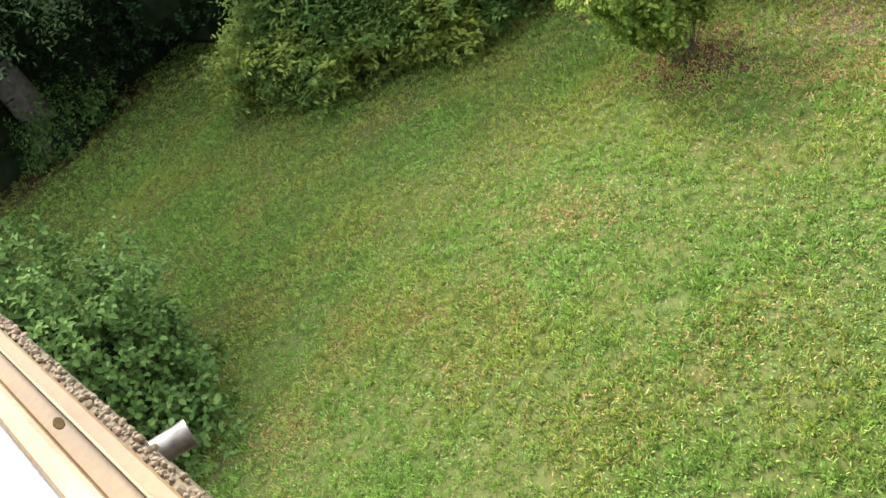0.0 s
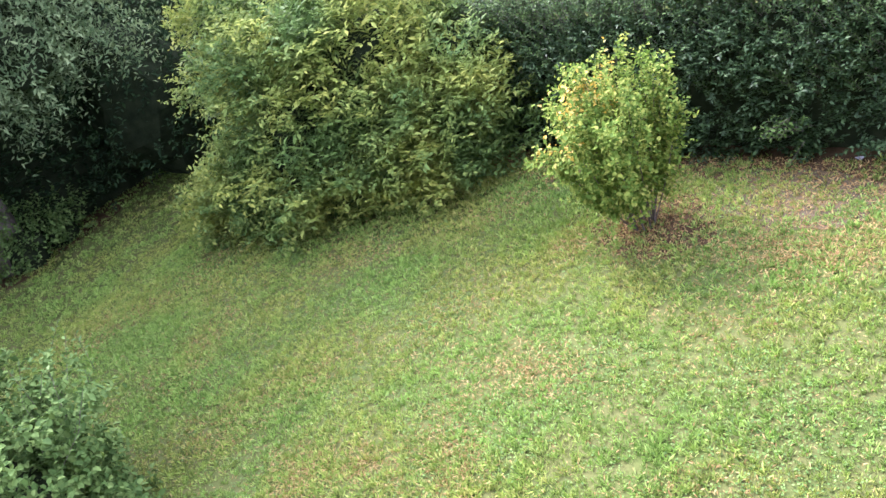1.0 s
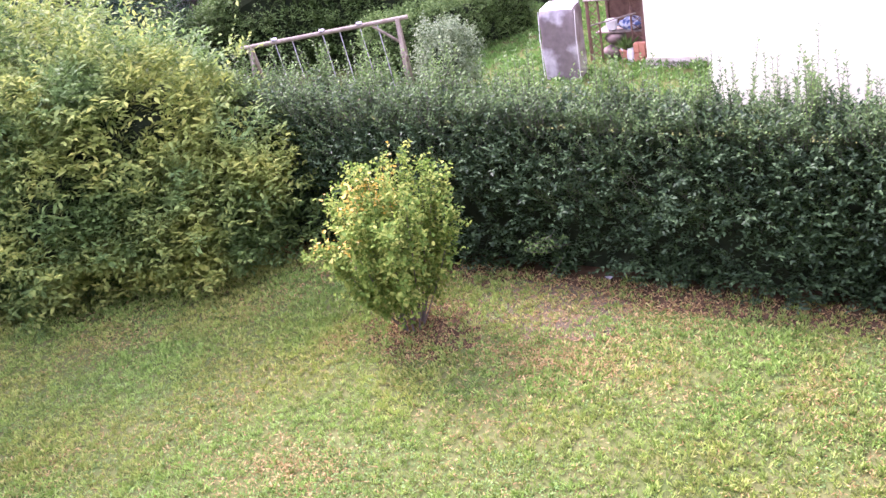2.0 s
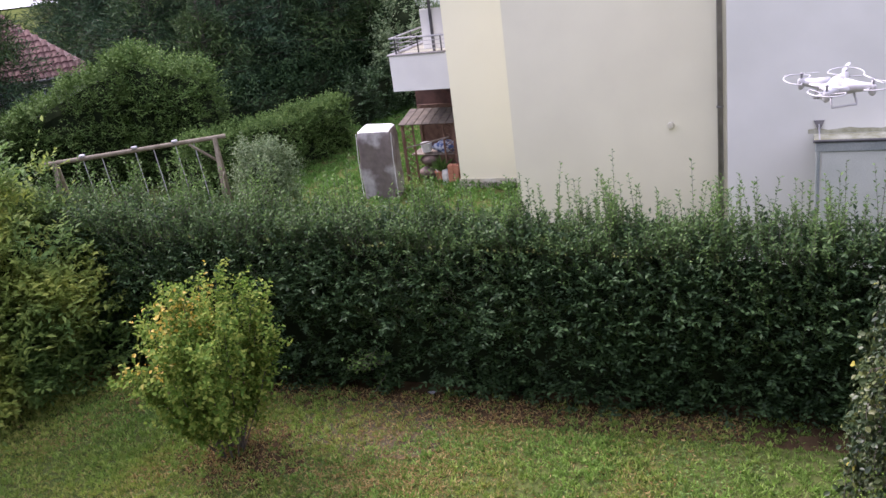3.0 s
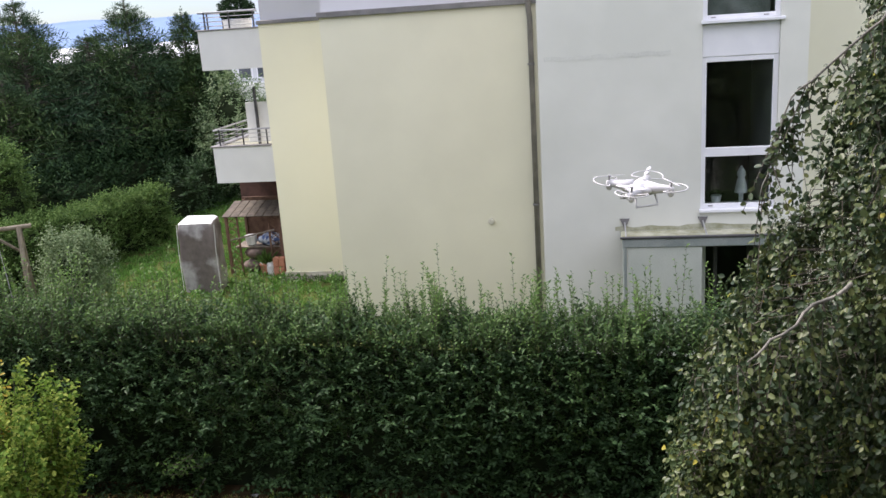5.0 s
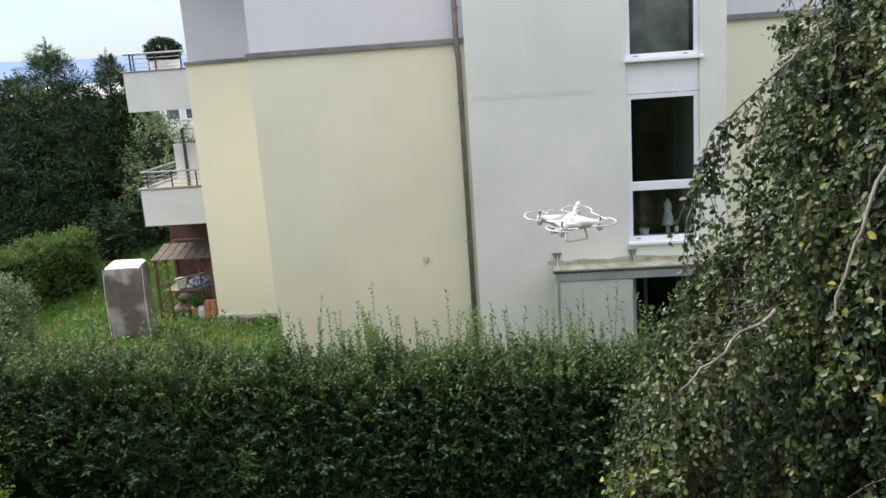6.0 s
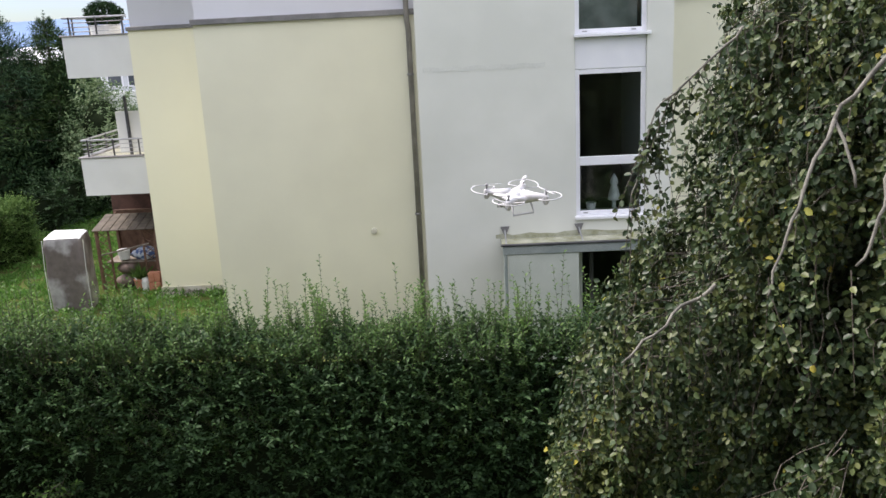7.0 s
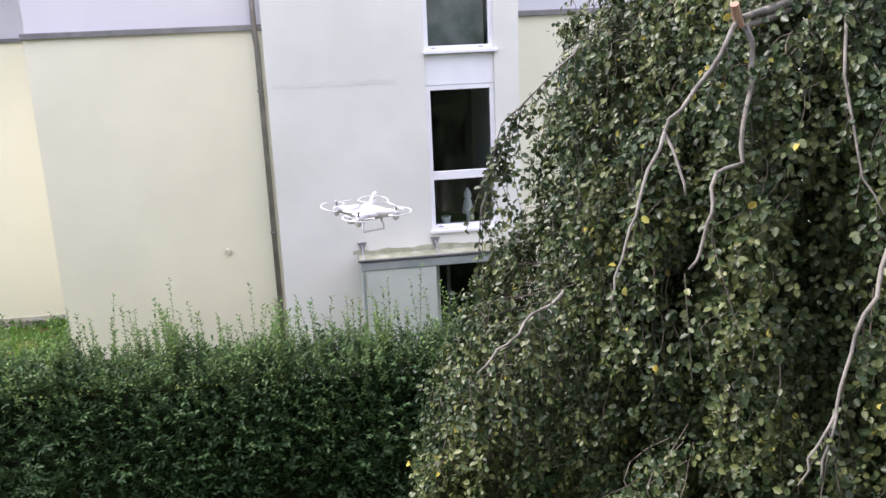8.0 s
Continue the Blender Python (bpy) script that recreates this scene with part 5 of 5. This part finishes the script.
def conifer(x, y, h, r, mat, label, thin=False):
    """Spruce: tapering trunk and tiers of drooping needled boughs."""
    t = thing("conifer", (x, y, 0), label, "conifer", "conifers behind the gardens")
    part("trunk", Geo().tube([(x, y, -0.05), (x, y, h * 0.5), (x, y, h)], [0.2, 0.12, 0.015], 8), "bark", t)
    n = int(210 * h / 7)
    s = np.sort(rng.uniform(0.02, 0.98, n))
    ang = np.arange(n) * 2.4 + rng.uniform(-0.5, 0.5, n)
    zz = h * s
    ln = r * 1.35 * (1 - s) ** 0.8 * rng.uniform(0.65, 1.2, n) + 0.06
    a = np.stack([np.full(n, x), np.full(n, y), zz], 1)
    d = np.stack([np.cos(ang), np.sin(ang), np.full(n, -0.25) + 0.6 * s], 1)
    b = a + d * ln[:, None]
    tagged(part("bough_wood", twig_mesh("bough_wood", a, b, 0.025), "bark", t), kind="stuff")
    k = 21
    q = rng.uniform(0.15, 1.03, (n, k)) ** 0.7
    P = (a[:, None] + (b - a)[:, None] * q[..., None]).reshape(-1, 3) + rng.normal(scale=0.13, size=(n * k, 3)) * np.clip(np.repeat(ln, k)[:, None] / r * 2, 0.15, 1)
    D = unit(np.repeat(d, k, 0) + rng.normal(scale=0.45, size=(n * k, 3)) + [0, 0, -0.15])
    bs, dr, no = sprig_leaves(P, D, rng.uniform(0.3, 0.6, len(P)) * np.clip(np.repeat(ln, k) / r * 2.0, 0.14, 1), 6, 0.55, droop=0.5)
    sz = rng.uniform(0.16, 0.34, len(bs)) * np.clip(np.repeat(np.repeat(ln, k), 6) / r * 2.2, 0.35, 1)
    part("needles", leaf_mesh("needles", bs, dr, no, sz, sz * 0.15), mat, t)
    k = 40
    tp = np.stack([np.full(k, x), np.full(k, y), np.linspace(h - 1.0, h + 0.15, k)], 1)
    bs, dr, no = sprig_leaves(tp, rng.normal(size=(k, 3)) + [0, 0, 0.6], np.linspace(0.16, 0.03, k), 5, 0.5)
    tagged(part("leader", leaf_mesh("leader", bs, dr, no, 0.09, 0.02), mat, t), kind="stuff")


for x, y, h, r, m in ((30.5, 16.7, 7.4, 2.3, "needle"), (32.2, 15.3, 6.9, 1.3, "needle"), (28.5, 17.2, 6.2, 2.2, "needle"), (26.5, 18.4, 6.5, 2.6, "needle"), (29.5, 20.5, 7.6, 2.6, "needle"),
                      (25.5, 20.6, 5.9, 2.5, "needle"), (27.5, 23.5, 6.6, 2.6, "needle"), (33.5, 17.8, 6.0, 2.0, "needle"), (24.5, 17.9, 5.0, 1.9, "needle"), (34.0, 15.4, 5.6, 1.6, "needle"), (31.5, 18.6, 6.3, 2.0, "needle"), (22.5, 26.0, 6.4, 2.6, "needle")):
    conifer(x, y, h, r, m, "tall dark green spruce behind the gardens")
for x, y, h, r in ((33.5, 31.0, 7.0, 2.8), (37.0, 35.0, 8.0, 3.2), (31.5, 37.0, 7.4, 3.0), (38.0, 29.0, 7.2, 3.0), (17.0, 24.0, 7.2, 2.6), (13.5, 24.5, 7.0, 2.6), (19.0, 28.5, 8.0, 3.0), (14.0, 20.5, 6.0, 2.2)):
    conifer(x, y, h, r, "needle", "broad dark conifer beyond the hedge")
leafy_mass("light_garden_tree", "light green deciduous tree behind the balcony", "tree", [((30.3, 12.9, 3.0), (1.1, 0.95, 1.4)), ((30.0, 12.7, 1.5), (1.3, 1.2, 1.5))], "pale", 900, 0.14, 7, 0.5, -0.8)


# ---- far houses ----
def far_house():
    t = thing("far_white_house", (48, 18, 0), "white house with grey windows far behind", "house")
    part("wall", Geo().box((46, 14.5, 0), (54, 20.4, 5.2)), "far_white", t)
    part("roof", Geo().box((45.6, 14, 5.2), (54.5, 20.8, 5.5), 0.03), "sheet_metal", t)
    for y in (15.9, 17.0, 18.1, 19.2):
        w = part("window", Geo().box((45.93, y, 3.5), (46.0, y + 0.85, 4.5), 0.01), "frame", t)
        part("pane", Geo().box((45.91, y + 0.08, 3.58), (45.93, y + 0.77, 4.42)), "far_window", w)
    part("balcony", Geo().box((44.8, 14.5, 2.4), (46, 20.4, 3.3), 0.02), "balcony_white", t)


far_house()


def tiled_house():
    t = thing("tiled_house", (26.2, 30, 0), "house with a dark red-brown tiled hip roof beyond the hedge", "house")
    e, u, v = Vector((26.2, 24.5, 2.7)), Vector((-0.707, 0.707, 0)), Vector((0.707, 0.707, 0))
    up = Vector((0, 0, 1))

    def at(a, b, h):
        return tuple(e + u * a + v * b + up * h)

    part("wall", Geo().add([at(a, b, h) for h in (-2.7, 0.05) for a, b in ((0.4, 0.4), (8.6, 0.4), (8.6, 5.6), (0.4, 5.6))], [(0, 1, 5, 4), (1, 2, 6, 5), (2, 3, 7, 6), (3, 0, 4, 7)]), "far_white", t)
    part("roof", Geo().add([at(0, 0, 0), at(9, 0, 0), at(9, 6, 0), at(0, 6, 0), at(3, 3, 2.6), at(6, 3, 2.6)], [(0, 4, 5, 1), (1, 5, 2), (2, 5, 4, 3), (3, 4, 0), (0, 1, 2, 3)]), "roof_tile", t, "dark red-brown tile roof")
    part("gutter", Geo().tube([at(-0.1, -0.06, -0.03), at(9.1, -0.06, -0.03)], 0.06, 8), "dark_metal", t)
    for i in range(12):
        b = 0.25 * i
        g = Geo()
        for k in range(int((9 - 2 * b) / 0.24)):
            a = b + 0.24 * k
            g.add([at(a + 0.02, b - 0.02, b * 0.867 + 0.06), at(a + 0.12, b - 0.02, b * 0.867 + 0.10), at(a + 0.22, b - 0.02, b * 0.867 + 0.06), at(a + 0.22, b + 0.26, b * 0.867 + 0.25), at(a + 0.12, b + 0.26, b * 0.867 + 0.29), at(a + 0.02, b + 0.26, b * 0.867 + 0.25), at(a + 0.02, b, b * 0.867), at(a + 0.22, b, b * 0.867)],
                  [(0, 1, 4, 5), (1, 2, 3, 4), (0, 6, 7, 2, 1)])
        part("tile_course", g, "roof_tile", t)


tiled_house()


# ---- things in the windows of the wing ----
def standing_rabbit():
    cx, cy = WX + 0.24, -2.41
    prof = [(0.055, 0.0), (0.06, 0.02), (0.035, 0.03), (0.035, 0.16), (0.10, 0.17), (0.085, 0.27), (0.06, 0.38), (0.045, 0.40), (0.068, 0.45), (0.06, 0.50), (0.03, 0.56), (0.006, 0.6)]
    single("figurine", Geo().lathe((cx, cy, 2.83), prof, 18), "ceramic", "pale carved figurine standing on the window sill", "figurine", smooth=True)


standing_rabbit()
fp = thing("flower_pot", (WX + 0.22, -2.03, 2.83), "small white flower pot on the window sill", "flower pot")
part("pot", Geo().lathe((WX + 0.22, -2.03, 2.83), [(0.06, 0), (0.085, 0.13), (0.09, 0.14), (0.075, 0.14)], 18), "ceramic", fp)
p, d = dome_points(40, (WX + 0.22, -2.03, 2.97), (0.08, 0.08, 0.06), 0)
part("plant", leaf_mesh("plant", p, d, d[:, [1, 2, 0]], 0.05, 0.02), "dark", fp)
single("window_ledge", Geo().box((WX + 0.135, AR + 0.02, 2.78), (WX + 0.4, AL - 0.02, 2.83), 0.006), "frame", "white inner window ledge", "ledge", kind="structure")


# ---- white quadcopter hovering before the house ----
def quadcopter():
    at = Vector((3.58, -0.215, 5.175))
    t = thing("quadcopter_drone", at, "white plastic quadcopter drone hovering in the air", "drone")
    turn = Matrix.Translation(at) @ Matrix.Rotation(radians(3), 4, "X") @ Matrix.Rotation(radians(-6), 4, "Y") @ Matrix.Rotation(radians(72.5), 4, "Z")
    nose = Matrix.Rotation(radians(45), 4, "Z")

    def put(name, g, mat, parent=t, label="", smooth=True, m=turn):
        g.v = [tuple(m @ Vector(p)) for p in g.v]
        return part(name, g, mat, parent, label, smooth)

    put("body", Geo().blob((0, 0, 0), (0.062, 0.062, 0.026), 0.05, 1.0, 3), "drone_white")
    put("hatch", Geo().blob((0, 0, 0.018), (0.035, 0.035, 0.013), 0, 1, 2), "drone_white")
    put("battery_bay", Geo().blob((0, 0, -0.02), (0.05, 0.03, 0.018), 0, 1, 2), "drone_white", m=turn @ nose)
    for i in range(4):
        m = turn @ Matrix.Rotation(radians(90 * i), 4, "Z")
        arm = put("arm", Geo().tube([(0.03, 0, 0.004), (0.08, 0, 0.007), (0.125, 0, 0.01), (0.135, 0, 0.01)], [0.032, 0.02, 0.015, 0.010], 10), "drone_white", m=m)
        put("motor_pod", Geo().lathe((0.13, 0, -0.022), [(0.006, 0), (0.013, 0.008), (0.014, 0.035), (0.009, 0.042)], 12), "drone_white", arm, m=m)
        put("rotor_shaft", Geo().lathe((0.13, 0, 0.02), [(0.004, 0), (0.004, 0.016), (0.007, 0.017), (0.006, 0.024)], 10), "drone_grey", arm, m=m)
        ring = [(0.13 + 0.066 * math.cos(a), 0.066 * math.sin(a), 0.016 + 0.004 * math.cos(a)) for a in (radians(-105 + 210 * j / 24) for j in range(25))]
        put("rotor_guard", Geo().tube([(0.125, 0, 0.005)] + ring + [(0.125, 0, 0.005)], 0.0026, 6, False), "drone_white", arm, "thin white curved guard", m=m)
        spin = m @ Matrix.Translation((0.13, 0, 0.04)) @ Matrix.Rotation(radians(35 + 50 * i), 4, "Z")
        for s in (1, -1):
            bl = Geo()
            secs = [(0.004, 0.004, 0.001), (0.02, 0.010, 0.003), (0.045, 0.0085, 0.002), (0.066, 0.004, 0.001)]
            vs = []
            for x, w, dz in secs:
                vs += [(s * x, -w, -dz), (s * x, w, dz), (s * x, w, dz + 0.0012), (s * x, -w, -dz + 0.0012)]
            bl.add(vs, [(a * 4 + b, a * 4 + (b + 1) % 4, a * 4 + 4 + (b + 1) % 4, a * 4 + 4 + b) for a in range(3) for b in range(4)] + [(3, 2, 1, 0), (12, 13, 14, 15)])
            put("blade", bl, "drone_white", arm, "white rotor blade at rest", m=spin)
    for s in (1, -1):
        put("landing_skid", Geo().tube([(0.045, s * 0.045, -0.015), (0.05, s * 0.062, -0.045), (0.05, s * 0.066, -0.058), (-0.05, s * 0.066, -0.058), (-0.05, s * 0.062, -0.045), (-0.045, s * 0.045, -0.015)], 0.0042, 8), "drone_white", m=turn @ nose)
    c = put("camera_unit", Geo().blob((0.05, 0, -0.03), (0.02, 0.015, 0.014), 0, 1, 2), "drone_white", m=turn @ nose)
    put("lens", Geo().tube([(0.062, 0, -0.03), (0.074, 0, -0.031)], 0.008, 12), "drone_grey", c, "dark lens", m=turn @ nose)
    put("status_light", Geo().blob((0.062, 0, 0.0), (0.004, 0.008, 0.004), 0, 1, 1), "drone_grey", m=turn @ nose)


quadcopter()


# ---- own balcony: rim of the wall under the camera ----
ledge = thing("balcony_rim", (-0.05, 0, 5.0), "tan metal rail and pebbled concrete rim of the balcony", "balcony", kind="structure")
part("panel", Geo().box((-0.05, -2.2, 4.2), (-0.004, 3.0, 5.285), 0.008), "aggregate", ledge, "exposed aggregate concrete panel")
part("outer_strip", Geo().box((-0.047, -2.2, 5.285), (-0.022, 3.0, 5.296), 0.003), "tan_metal", ledge, "tan painted metal strip")
part("lip", Geo().box((-0.0475, -2.2, 5.296), (-0.043, 3.0, 5.304), 0.0015), "tan_light", ledge, "pale edge of the rail")
part("channel", Geo().box((-0.082, -2.2, 5.27), (-0.0475, 3.0, 5.282), 0.003), "tan_metal", ledge, "tan painted metal channel")
part("inner_board", Geo().box((-0.118, -2.2, 5.25), (-0.082, 3.0, 5.302), 0.006), "light_wood", ledge, "sunlit pale wood board")
part("inner_wall", Geo().box((-0.30, -2.2, 4.2), (-0.118, 3.0, 5.29), 0.006), "white_paint", ledge, "white painted wall top")
# no opening is cut: a flat dark disc paints the shade of the drain hole
part("hole_shade", Geo().blob((-0.062, 1.22, 5.282), (0.008, 0.022, 0.0015), 0.1, 2, 2), "bare_soil", ledge, "dark oval disc painted as the shade in a drain hole", True)
part("spout", Geo().tube([(-0.05, 1.37, 5.045), (0.03, 1.35, 5.03), (0.055, 1.345, 5.024)], [0.026, 0.026, 0.028], 16, False), "chrome", ledge, "short zinc water spout", True)
bm = bmesh.new()
bmesh.ops.create_icosphere(bm, subdivisions=1, radius=1.0)
stone = bpy.data.meshes.new("pebble")
bm.to_mesh(stone)
bm.free()
stone.materials.append(M["pebble"])
for i in range(290):
    y = 0.55 + 0.0052 * i + random.uniform(-0.003, 0.003)
    ob = new("pebble", stone)
    ob.parent = ledge
    ob.matrix_parent_inverse = ledge.matrix_basis.inverted()
    s = random.uniform(0.004, 0.0085)
    ob.matrix_basis = Matrix.LocRotScale((-0.012 + random.uniform(-0.008, 0.008), y, 5.286 + random.uniform(-0.003, 0.002)), Euler((random.uniform(0, 3), random.uniform(0, 3), random.uniform(0, 3))), (s, s * random.uniform(0.7, 1.5), s * 0.7))
# unseen; the upper wall and slab are added to keep sky light off the hedge
single("house_wall", Geo().box((-0.6, -9, 0), (-0.31, 5.5, 4.2)).box((-1.9, -9, 4.1), (-0.31, 5.5, 4.2)).box((-2.2, -9, 4.2), (-1.9, 5.5, 10.5)).box((-2.2, -9, 10.5), (-0.4, 5.5, 10.7)), "own_wall", "unseen house wall behind the balcony, raised to block sky light", "wall", kind="structure")
